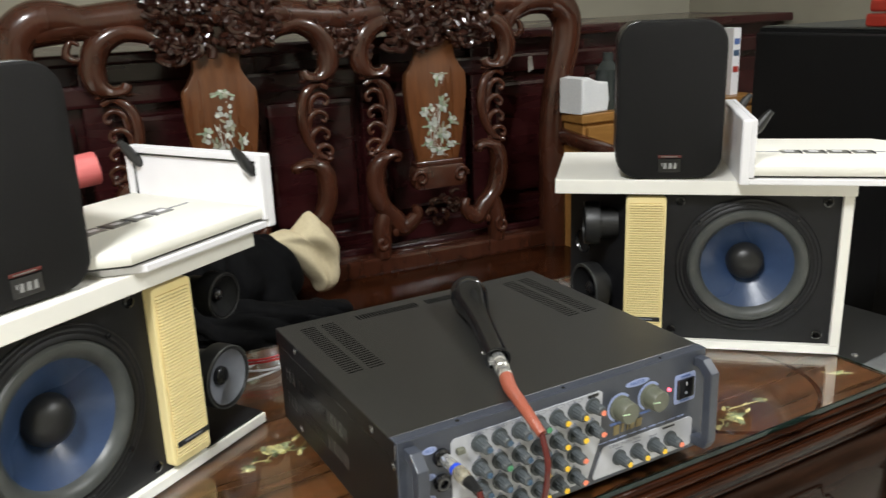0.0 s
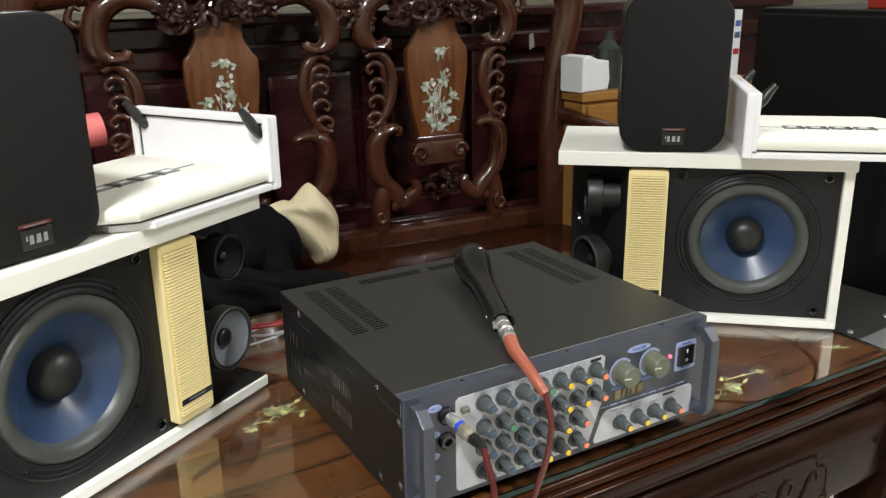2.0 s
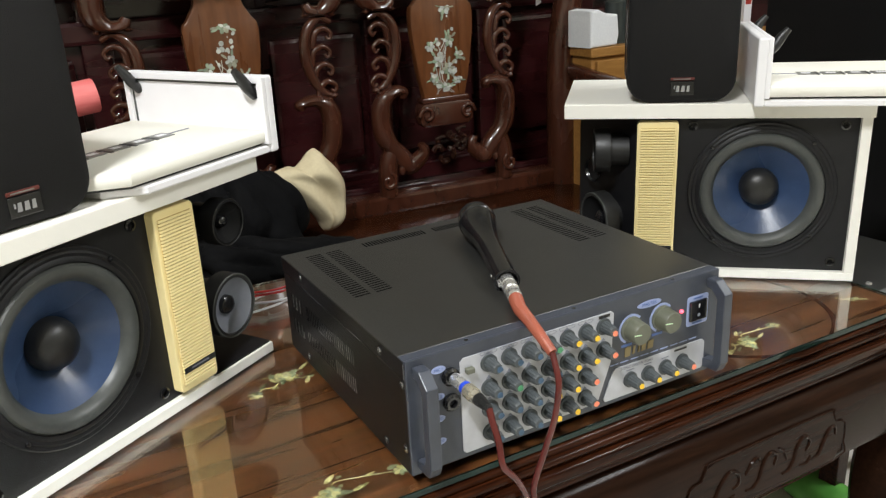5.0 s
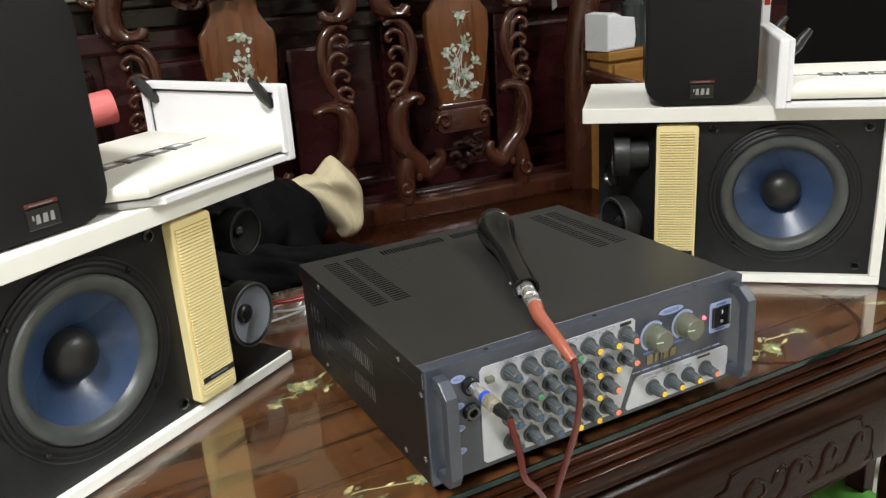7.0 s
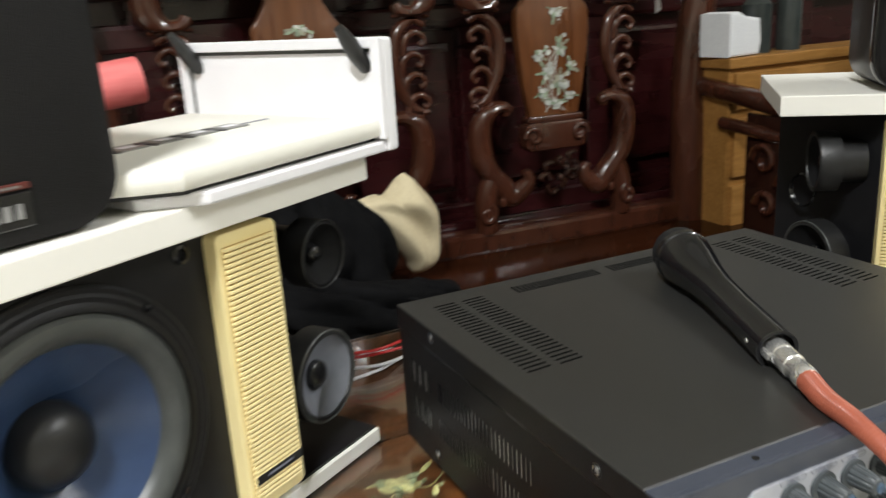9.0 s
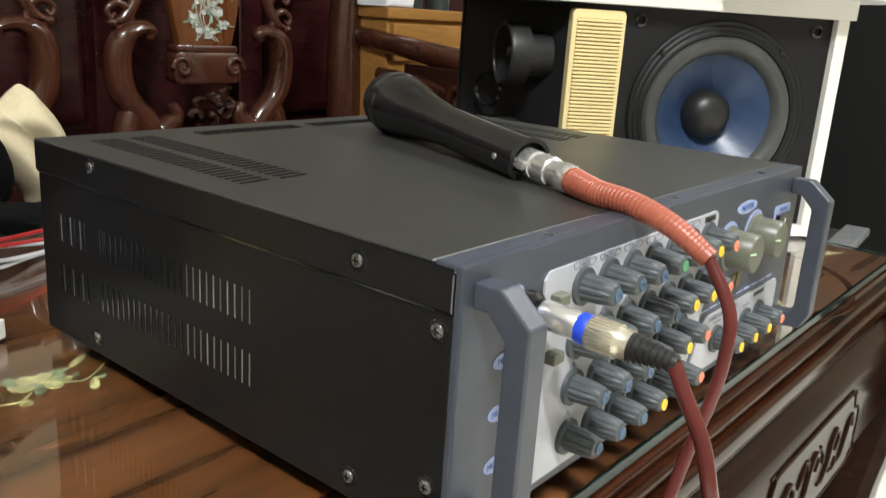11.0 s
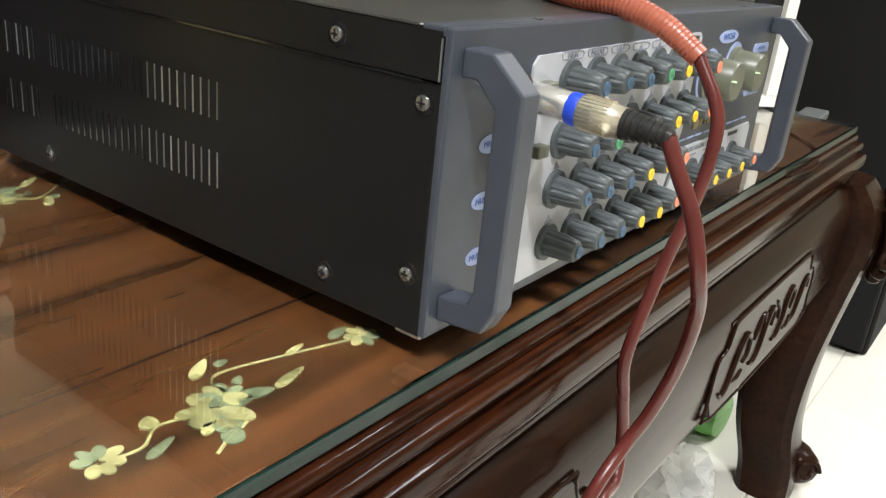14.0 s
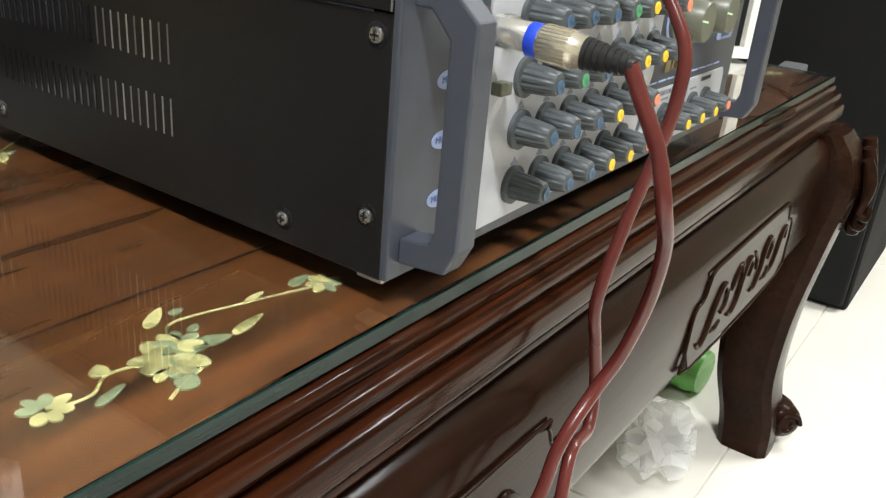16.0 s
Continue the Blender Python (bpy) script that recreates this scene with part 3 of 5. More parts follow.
for y, z in ((0.061, 0.686), (0.0125, 0.666), (0.0135, 0.590), (0.063, 0.574), (0.303, 0.574), (0.300, 0.689)):
    screw(-0.0012 if z > 0.68 else 0.0, y, z)
part("hole", lathe([(0.0022, 0), (0.0022, 0.0004), (0, 0.0004)], 12, pose(0.001, 0.024, 0.628, 0, -90)), "black_gloss", amp)
foot = part("foot", lathe([(0.012, 0), (0.0125, 0.002), (0.0135, AB - GLASS_Z)], 20, pose(0, 0, GLASS_Z)), "black", amp)
foot.matrix_basis = pose(0.045, 0.05, 0)
for x, y in ((AW - 0.045, 0.05), (0.045, AD - 0.04), (AW - 0.045, AD - 0.04)):
    more(foot, "foot", pose(x, y, 0))
part("corner_tab", box((0.001, 0.004, AB - 0.0018), (0.011, 0.018, AB + 0.0005), 0.0004), "slot_metal", amp)

# front panel, with a lip over the top
panel = box((-0.001, 0.0, AB + 0.001), (AW + 0.001, 0.0042, AT + 0.0005), 0.0012)
box((-0.001, 0.0040, AT - 0.0035), (AW + 0.001, 0.0155, AT + 0.0005), 0.0008, 2, panel)
fp = part("front_panel", panel, "amp_grey", amp, "blue-grey painted front panel")
for x in (0.075, 0.215, 0.362):
    part("lip_hole", lathe([(0.0025, 0), (0.0025, 0.0003), (0, 0.0003)], 12, pose(x, 0.0085, AT + 0.0004)), "black_gloss", fp)
PY = -0.0012


def plate(name, outline, material, y0=PY, y1=0.0005, parent=None, bev=0.0):
    return part(name, prism(outline, y0, y1, None, bev), material, parent or fp)


left_plate = plate("control_plate", [(0.065, 0.569), (0.061, 0.573), (0.061, 0.679), (0.065, 0.683), (0.261, 0.685), (0.265, 0.682), (0.2625, 0.622), (0.245, 0.576), (0.240, 0.572)], "plate")
right_plate = plate("echo_plate", [(0.255, 0.569), (0.408, 0.569), (0.412, 0.573), (0.412, 0.605), (0.408, 0.609), (0.270, 0.609), (0.266, 0.606), (0.252, 0.573)], "plate")


# one knob, then copies
def knob_mesh():
    prof = [(0.0100, 0.0), (0.0100, 0.0022), (0.0074, 0.0026), (0.0068, 0.012), (0.0058, 0.0185), (0.0050, 0.0192), (0, 0.0192)]
    b = lathe(prof, 36, FACE)
    for v in b.verts:
        r = math.hypot(v.co.x, v.co.z)
        if v.co.y < -0.0024 and r > 0.0045:
            a = round(math.atan2(v.co.z, v.co.x) / (2 * math.pi / 36))
            if a % 3 == 0:
                v.co.x *= 0.90
                v.co.z *= 0.90
    return b


def knob(x, z, tip, parent, turn):
    k = part("knob", knob_mesh(), "knob", parent, "dark grey fluted knob with coloured pointer", True) if not KNOBS else more(KNOBS[0], "knob")
    KNOBS.append(k)
    k.parent = parent
    k.matrix_basis = pose(x, PY, z, 0, turn, 0)
    if tip not in TIPS:
        b = box((-0.0012, -0.0199, 0.0002), (0.0012, -0.0166, 0.0066), 0.0004, 1)
        join(b, prism(ellipse(0, 0.0022, 0.0034, 0.0034, 16), -0.0199, -0.0188))
        TIPS[tip] = part("pointer", b, tip, k)
    else:
        more(TIPS[tip], "pointer").parent = k


KNOBS, TIPS = [], {}
rk = random.Random(4)
Y, O, B, G = "tip_yellow", "tip_orange", "tip_blue", "tip_green"
for row, (z, tips) in enumerate(((0.6695, (B, B, B, G, Y, Y, O)), (0.6405, (B, G, B, B, Y, Y, O)), (0.6145, (B, B, B, Y, Y, O)), (0.5860, (B, B, B, Y, Y, O)))):
    for col, tip in enumerate(tips):
        if row == 2 and col == 0:
            tip = B
        knob(0.0955 + 0.0257 * col, z, tip, left_plate, rk.uniform(95, 150))
for col, tip in enumerate((Y, Y, Y, O)):
    knob(0.292 + 0.0275 * col, 0.5885, tip, right_plate, rk.uniform(100, 150))
# printed marks round the knobs
for col in range(7):
    if col < 6:
        x = 0.0955 + 0.0257 * col
        part("print_frame", tube([(x - 0.009, PY, 0.6798), (x - 0.009, PY, 0.6832), (x + 0.009, PY, 0.6832), (x + 0.009, PY, 0.6798), (x - 0.009, PY, 0.6798)], 0.00035, 3, 6), "grey_print", left_plate)
for i, w in enumerate(("HIGH", "MIDDLE", "LOW")):
    word("lettering", w, 0.0040, pose(0.0955 + 0.0257 * i, PY - 0.0003, 0.6815, 90), "grey_print", left_plate)
part("title_bar", box((0.243, PY - 0.0003, 0.6795), (0.259, PY, 0.6832)), "black", left_plate)
part("title_bar", box((0.362, PY - 0.0003, 0.6040), (0.382, PY, 0.6068)), "black", right_plate)
word("lettering", "STEREO DIGITAL ECHO", 0.0048, pose(0.302, PY - 0.0003, 0.6055, 90), "grey_print", right_plate)
for a in range(3):
    part("print_bar", box((0.286 + 0.0275 * a, PY - 0.0003, 0.6005), (0.298 + 0.0275 * a, PY, 0.6018)), "grey_print", right_plate)
arrow = part("index_mark", prism([(-0.0035, 0.0105), (0.0035, 0.0105), (0, 0.0145)], PY - 0.0003, PY), "grey_print", left_plate)
arrow.matrix_basis = pose(0.0955, 0, 0.6695 - 0.0015)
for row, z in enumerate((0.6680, 0.6405, 0.6145, 0.5860)):
    for col in range(7 if row < 2 else 6):
        if row or col:
            more(arrow, "index_mark", pose(0.0955 + 0.0257 * col, 0, z))

# master controls
for x, z in ((0.292, 0.6545), (0.339, 0.6565)):
    arc = [(x + 0.0185 * math.cos(radians(a)), z + 0.0185 * math.sin(radians(a))) for a in range(40, 246, 12)]
    arc += [(x + 0.0145 * math.cos(radians(a)), z + 0.0145 * math.sin(radians(a))) for a in range(244, 38, -12)]
    part("scale_arc", prism(arc, -0.0004, 0.0003), "lilac", fp)
    part("print_bar", box((x - 0.014, -0.0004, z - 0.0215), (x + 0.002, 0.0003, z - 0.0185)), "blue_print", fp)
    mk = part("master_knob", lathe([(0.0155, 0.0), (0.0155, 0.003), (0.0138, 0.004), (0.0132, 0.0195), (0.0122, 0.0208), (0.0, 0.0208)], 40, pose(x, 0, z, 90)), "knob_green", fp, "large olive master knob", True)
    part("index_line", moved(box((-0.0128, -0.0212, -0.0006), (-0.002, -0.0207, 0.0006)), pose(x, 0, z, 0, 8)), "pale_line", mk)
part("oval_badge", prism(ellipse(0.319, 0.6795, 0.0185, 0.0045), -0.0004, 0.0003), "lilac", fp)
word("lettering", "MASTER", 0.0062, pose(0.319, -0.0006, 0.6795, 90), "blue_print", fp)
part("indicator_light", lathe([(0.0024, 0), (0.0022, 0.002), (0.0012, 0.0032), (0, 0.0034)], 14, pose(0.3705, 0, 0.656, 90)), "led", fp, "glowing red power light")
sp = part("switch_plate", prism(rounded(0.380, 0.4145, 0.632, 0.671, 0.003), -0.0006, 0.0003), "lilac", fp)
part("rocker", box((0.3835, -0.0035, 0.6385), (0.411, 0.0, 0.6645), 0.001), "black_gloss", sp)
part("rocker_mark", box((0.3965, -0.0039, 0.6555), (0.398, -0.0034, 0.6605)), "white_plastic", sp)
part("rocker_mark", prism(ellipse(0.397, 0.646, 0.0022, 0.0022), -0.0039, -0.0034), "grey_print", sp)
for z in (0.6678, 0.6352):
    part("print_bar", box((0.390, -0.0010, z - 0.001), (0.405, -0.0005, z + 0.001)), "blue_print", sp)
# maker's mark as plain shapes, and the line of small print
part("maker_mark", prism([(0.2835, 0.6195), (0.2915, 0.6195), (0.2925, 0.631), (0.288, 0.6325), (0.2835, 0.631)], -0.0010, 0.0003), "gold_print", fp)
for i, (a, b) in enumerate(((0.295, 0.2985), (0.3035, 0.306), (0.3085, 0.315), (0.318, 0.3265))):
    part("maker_mark", prism([(a, 0.6205), (b, 0.621), (b + 0.0012, 0.6315), (a + 0.0012, 0.631)], -0.0010, 0.0003), "gold_print", fp)
for i in range(9):
    part("small_print", box((0.262 + i * 0.0155, -0.0005, 0.6135), (0.262 + i * 0.0155 + 0.012, 0.0003, 0.6147)), "lilac", fp)

# sockets and their oval marks beside the handle
for z, lab in ((0.667, "MIC 1"), (0.637, "MIC 2")):
    part("socket", lathe([(0.0100, 0), (0.0100, 0.004), (0.0075, 0.0062), (0.0048, 0.0062), (0.0042, -0.004), (0, -0.004)], 24, pose(0.049, 0, z, 90), False), "black_gloss", fp, "black jack socket", True)
for x, z, lab in ((0.036, 0.678, "MIC 1"), (0.0335, 0.647, "MIC 2"), (0.033, 0.621, "MUSIC"), (0.033, 0.594, "MUSIC")):
    ov = part("oval_badge", prism(ellipse(x, z, 0.0085, 0.0042), -0.0004, 0.0003), "lilac", fp)
    word("lettering", lab, 0.0042, pose(x, -0.0006, z, 90), "blue_print", ov)
for z in (0.6685, 0.6385):
    part("push_button", box((0.0665, -0.007, z - 0.003), (0.076, 0.0, z + 0.003), 0.0006, 1), "knob_green", left_plate)


def handle(x):
    """A cast front handle, bevelled at its two bends."""
    w = 0.0068
    o = [(0.0, 0.690), (-0.014, 0.690), (-0.030, 0.676), (-0.030, 0.584), (-0.024, 0.572), (0.0, 0.570)]
    i = [(0.0, 0.582), (-0.015, 0.584), (-0.0175, 0.590), (-0.0175, 0.668), (-0.008, 0.678), (0.0, 0.678)]
    b = bmesh.new()
    pts = o + i
    lo = [b.verts.new((x - w, y, z)) for y, z in pts]
    hi = [b.verts.new((x + w, y, z)) for y, z in pts]
    n = len(o)
    for k in range(n - 1):
        q = (k, k + 1, len(pts) - 2 - k, len(pts) - 1 - k)
        b.faces.new([lo[j] for j in q])
        b.faces.new([hi[j] for j in q])
    for k in range(len(pts)):
        j = (k + 1) % len(pts)
        b.faces.new((lo[k], lo[j], hi[j], hi[k]))
    bmesh.ops.recalc_face_normals(b, faces=b.faces)
    sharp = [e for e in b.edges if len(e.link_faces) == 2 and e.calc_face_angle(0) > 0.6]
    bmesh.ops.bevel(b, geom=sharp, offset=0.0012, segments=2, profile=0.5, affect="EDGES")
    part("handle", b, "amp_grey", amp, "blue-grey cast metal handle")


handle(0.0130)
handle(AW - 0.0125)

# ---- microphone on the lid ----
mic = thing("microphone", "black handheld microphone lying on the amplifier lid", "microphone")
MA, MB = Vector((0.261, 0.296, 0.7225)), Vector((0.183, 0.094, 0.7085))
axis = (MB - MA).normalized()
MM = Matrix.Translation(MA) @ axis.to_track_quat("Z", "Y").to_matrix().to_4x4() @ Matrix.Diagonal((0.98, 0.98, 1.015, 1))
part("grille_head", lathe([(0, -0.010), (0.012, -0.0085), (0.020, -0.003), (0.0245, 0.006), (0.0258, 0.016), (0.0258, 0.020)], 36, MM, False), "cloth", mic, "black wire mesh head", True)
part("head_ring", lathe([(0.0258, 0.019), (0.0268, 0.0195), (0.0268, 0.026), (0.0255, 0.0275)], 36, MM, False), "black_gloss", mic, "", True)
part("body", lathe([(0.0255, 0.027), (0.0250, 0.040), (0.0215, 0.060), (0.0178, 0.082), (0.0155, 0.11), (0.0152, 0.16), (0.0158, 0.205), (0.0162, 0.213), (0.0150, 0.2135), (0.013, 0.2135), (0.013, 0.205), (0, 0.205)], 36, MM), "black_gloss", mic, "", True)
part("body_screw", lathe([(0.0022, 0.0), (0.002, 0.001), (0, 0.0012)], 10, MM @ pose(-0.0155, 0, 0.195, 0, -90)), "chrome", mic)

# ---- cable ----
cable = thing("microphone_cable", "red-brown cable with metal plugs hanging over the table edge", "cable")
part("mic_plug", lathe([(0.0092, 0.205), (0.0092, 0.222), (0.0084, 0.2225), (0.0084, 0.226), (0.0094, 0.2265), (0.0094, 0.238), (0.0084, 0.239), (0.0086, 0.248), (0.0092, 0.249), (0.0092, 0.256), (0.0080, 0.258), (0, 0.258)], 28, MM), "chrome", cable, "chrome plug shell", True)
part("plug_latch", moved(box((-0.0125, -0.003, 0.205), (-0.0095, 0.003, 0.222), 0.001), MM), "chrome", cable)
e0 = MM @ Vector((0, 0, 0.256))
sl = [tuple(e0), (0.1575, 0.030, 0.7035), (0.1500, 0.003, 0.7030), (0.1462, -0.023, 0.6965), (0.147, -0.044, 0.684)]
part("sleeve", tube([(*p, 0.0083 - 0.0007 * i) for i, p in enumerate(sl)], 0.008, 8, 14), "spring", cable, "orange-red ribbed strain sleeve", True)
s2 = spline(sl, 10)
for i in range(2, len(s2) - 2):
    d = Vector(s2[i + 1]) - Vector(s2[i - 1])
    part("sleeve_ring", lathe([(0.0080 - 0.0028 * i / 40, -0.0009), (0.0086 - 0.0028 * i / 40, 0), (0.0080 - 0.0028 * i / 40, 0.0009)], 14, Matrix.Translation(s2[i]) @ d.to_track_quat("Z", "Y").to_matrix().to_4x4(), False), "spring", cable, "", True)
J = Vector((0.050, -0.004, 0.668))
pd = Vector((0.02, -1.0, -0.06)).normalized()
PM = Matrix.Translation(J) @ pd.to_track_quat("Z", "Y").to_matrix().to_4x4() @ Matrix.Diagonal((0.74, 0.74, 0.92, 1))
part("jack_plug", lathe([(0.0040, -0.006), (0.0040, 0.004), (0.0088, 0.0045), (0.0092, 0.006), (0.0092, 0.026), (0.0085, 0.027)], 28, PM), "chrome", cable, "chrome jack plug shell", True)
part("blue_ring", lathe([(0.0094, 0.0255), (0.0097, 0.026), (0.0097, 0.031), (0.0094, 0.0315)], 28, PM, False), "blue_ring", cable, "blue plastic ring", True)
kn = lathe([(0.0094, 0.031), (0.0102, 0.032), (0.0102, 0.047), (0.0095, 0.048), (0.0092, 0.053), (0.0, 0.053)], 40, PM)
part("knurled_nut", kn, "brass", cable, "ribbed nickel nut", True)
rib = part("knurl", moved(box((-0.0006, 0.0098, 0.0325), (0.0006, 0.0107, 0.0465)), Matrix()), "brass", cable)
rib.matrix_basis = PM
for k in range(1, 28):
    more(rib, "knurl", PM @ pose(0, 0, 0, 0, 0, k * 360 / 28))
boot = [(0.0090, 0.052)]
for k in range(7):
    boot += [(0.0090 - 0.0005 * k, 0.053 + 0.0030 * k), (0.0090 - 0.0005 * k, 0.0552 + 0.0030 * k), (0.0080 - 0.0005 * k, 0.0553 + 0.0030 * k), (0.0080 - 0.0005 * k, 0.0559 + 0.0030 * k)]
part("boot", lathe(boot + [(0.0045, 0.076), (0, 0.076)], 24, PM), "black", cable, "black ribbed rubber boot", True)
b0 = PM @ Vector((0, 0, 0.074))
part("cord", tube([(0.147, -0.044, 0.684), (0.143, -0.060, 0.660), (0.140, -0.062, 0.635), (0.137, -0.059, 0.610), (0.131, -0.053, 0.578), (0.119, -0.048, 0.530), (0.126, -0.048, 0.501), (0.133, -0.050, 0.470), (0.121, -0.055, 0.449), (0.089, -0.060, 0.449), (0.069, -0.070, 0.389), (0.059, -0.090, 0.200), (0.059, -0.120, 0.050), (0.000, -0.160, 0.006), (0.080, -0.200, 0.004)], 0.0035, 8, 12), "cord", cable, "", True)
part("cord", tube([tuple(b0), (0.051, -0.078, 0.653), (0.051, -0.089, 0.634), (0.051, -0.096, 0.612), (0.068, -0.094, 0.588), (0.085, -0.086, 0.553), (0.092, -0.076, 0.519), (0.088, -0.068, 0.497), (0.068, -0.064, 0.477), (0.059, -0.062, 0.455), (0.039, -0.062, 0.395), (0.029, -0.082, 0.200), (0.039, -0.130, 0.050), (0.050, -0.170, 0.006), (0.200, -0.200, 0.004)], 0.0035, 8, 12), "cord", cable, "", True)

# ---- the two white bookshelf loudspeakers ----
SL, SD, SH = 0.454, 0.245, 0.290
RIGHT = pose(0.482, 0.380, GLASS_Z, 0, 0, -41)
LEFT = pose(-0.4015, 0.140, GLASS_Z, 0, 0, 32)


def loudspeaker(m, flip, label):
    """A white cabinet, open at the tweeter end; flip puts the tweeters at the other end."""
    sp = thing("loudspeaker", label, "loudspeaker", m, "white loudspeakers")

    def X(x):
        return SL - x if flip else x

    def bx(x0, x1, y0, y1, z0, z1, bev=0.001):
        a, b = sorted((X(x0), X(x1)))
        return box((a, y0, z0), (b, y1, z1), bev)
    part("top_panel", bx(0, SL, 0, SD, SH - 0.023, SH, 0.0015), "white", sp, "white laminated top board")
    part("bottom_panel", bx(0.0, SL, 0.012, SD, 0.003, 0.017, 0.0012), "white", sp, "white laminated bottom board")
    part("side_panel", bx(SL - 0.015, SL, 0.012, SD, 0.017, SH - 0.023, 0.0012), "white", sp, "white laminated side board")
    part("back_panel", bx(0.03, SL - 0.015, SD - 0.014, SD - 0.002, 0.017, SH - 0.023), "black_baffle", sp)
    for k, (x, y) in enumerate(((0.04, 0.05), (SL - 0.04, 0.05), (0.04, SD - 0.04), (SL - 0.04, SD - 0.04))):
        part("rubber_foot", lathe([(0.009, 0), (0.009, 0.0035)], 12, pose(X(x), y, 0)), "black", sp)
    # baffle with the woofer's opening cut through it
    hx0, hx1, hz0, hz1, wx, wz, wr = 0.112, SL - 0.015, 0.017, SH - 0.023, 0.306, 0.147, 0.0925
    b = bmesh.new()
    ring_in, ring_out, ring_back = [], [], []
    angles = sorted([2 * math.pi * k / 56 for k in range(56)] + [math.atan2(z - wz, x - wx) % (2 * math.pi) for x in (hx0, hx1) for z in (hz0, hz1)])
    for a in angles:
        c, s_ = math.cos(a), math.sin(a)
        k = min(((hx1 - wx) / c if c > 1e-9 else 9), ((hx0 - wx) / c if c < -1e-9 else 9), ((hz1 - wz) / s_ if s_ > 1e-9 else 9), ((hz0 - wz) / s_ if s_ < -1e-9 else 9))
        ring_in.append(b.verts.new((X(wx + wr * c), 0.022, wz + wr * s_)))
        ring_back.append(b.verts.new((X(wx + wr * c), 0.060, wz + wr * s_)))
        ring_out.append(b.verts.new((X(wx + k * c), 0.022, wz + k * s_)))
    for k in range(len(angles)):
        n_ = (k + 1) % len(angles)
        b.faces.new((ring_in[k], ring_in[n_], ring_out[n_], ring_out[k]))
        b.faces.new((ring_in[k], ring_in[n_], ring_back[n_], ring_back[k]))
    baf = part("baffle", b, "black_baffle", sp, "matt black front baffle")
    # angled tweeter board
    o = [(X(0.114), 0.026), (X(0.114), 0.045), (X(0.030), 0.160), (X(0.018), 0.150)]
    b = bmesh.new()
    lo = [b.verts.new((x, y, 0.017)) for x, y in o]
    hi = [b.verts.new((x, y, SH - 0.023)) for x, y in o]
    b.faces.new(lo), b.faces.new(hi)
    for k in range(4):
        b.faces.new((lo[k], lo[(k + 1) % 4], hi[(k + 1) % 4], hi[k]))
    part("tweeter_board", b, "black_baffle", sp)
    part("floor_liner", bx(0.002, 0.112, 0.016, 0.225, 0.017, 0.0195, 0), "black_baffle", sp)
    part("roof_liner", bx(0.004, 0.112, 0.02, 0.225, SH - 0.0245, SH - 0.023, 0), "black_baffle", sp)
    # woofer
    W = pose(X(0.306), 0.0215, 0.147, 90)
    wf = part("woofer", lathe([(0.112, -0.001), (0.112, 0.0025), (0.110, 0.0040), (0.1065, 0.0030), (0.104, 0.0042), (0.1005, 0.0032), (0.098, 0.0050), (0.0945, 0.0052), (0.0925, 0.001)], 56, W, False), "black_baffle", sp, "large round woofer", True)
    part("surround", lathe([(0.0935, 0.003), (0.0905, 0.0072), (0.085, 0.0086), (0.0785, 0.0062), (0.074, 0.0), (0.072, -0.004)], 56, W, False), "rubber", wf, "grey rubber surround", True)
    part("cone", lathe([(0.073, -0.003), (0.056, -0.0135), (0.041, -0.0235), (0.027, -0.033)], 56, W, False), "cone_blue", wf, "glossy blue cone", True)
    part("dust_cap", lathe([(0.0300, -0.034), (0.0300, -0.025), (0.0285, -0.018), (0.025, -0.0115), (0.0185, -0.0065), (0.009, -0.0035), (0, -0.0025)], 40, W, False), "black", wf, "black domed dust cap", True)
    for k in range(4):
        a = radians(45 + 90 * k + 3)
        part("mounting_screw", lathe([(0.0035, 0.004), (0.003, 0.0058), (0, 0.006)], 10, W @ pose(0.1050 * math.cos(a), 0.1050 * math.sin(a), 0)), "black_gloss", wf)
    for x, z in ((0.198, 0.252), (SL - 0.035, 0.252), (0.192, 0.032), (SL - 0.035, 0.032)):
        part("grille_socket", lathe([(0.0075, 0), (0.0075, 0.002), (0.0048, 0.003), (0.0042, 0.0), (0, 0)], 16, pose(X(x), 0.022, z, 90)), "black_gloss", baf, "", True)
    # slotted yellow port strip
    x0, x1, z0, z1 = sorted((X(0.113), X(0.176))) + [0.0245, 0.2605]
    st = part("port_strip", prism(rounded(x0, x1, z0, z1, 0.006), 0.008, 0.0235, None, 0.0015), "yellow", sp, "pale yellow slotted plastic strip")
    # deeper yellow sheet paints the shade in the slots between slats
    part("slot_field", box((x0 + 0.0055, 0.0074, z0 + 0.010), (x1 - 0.0055, 0.0079, z1 - 0.010)), "yellow_shade", st)
    n = 52
    dz = (z1 - z0 - 0.020) / n
    sl = part("slat", box((x0 + 0.005, 0.0045, -dz * 0.34), (x1 - 0.005, 0.0076, dz * 0.34), 0.0005, 1), "yellow", st)
    sl.matrix_basis = pose(0, 0, z0 + 0.010 + dz * 0.5)
    for k in range(1, n):
        more(sl, "slat", pose(0, 0, z0 + 0.010 + dz * (k + 0.5)))
    part("name_bar", box((x0 + 0.006, 0.0040, z0 + 0.026), (x1 - 0.004, 0.0045 + 0.001, z0 + 0.0335)), "black", st, "black bar with tiny print")
    part("tiny_print", box((x0 + 0.018, 0.0038, z0 + 0.029), (x1 - 0.016, 0.0042, z0 + 0.031)), "grey_print", st)
    # tweeters in the open end
    s = -1 if flip else 1
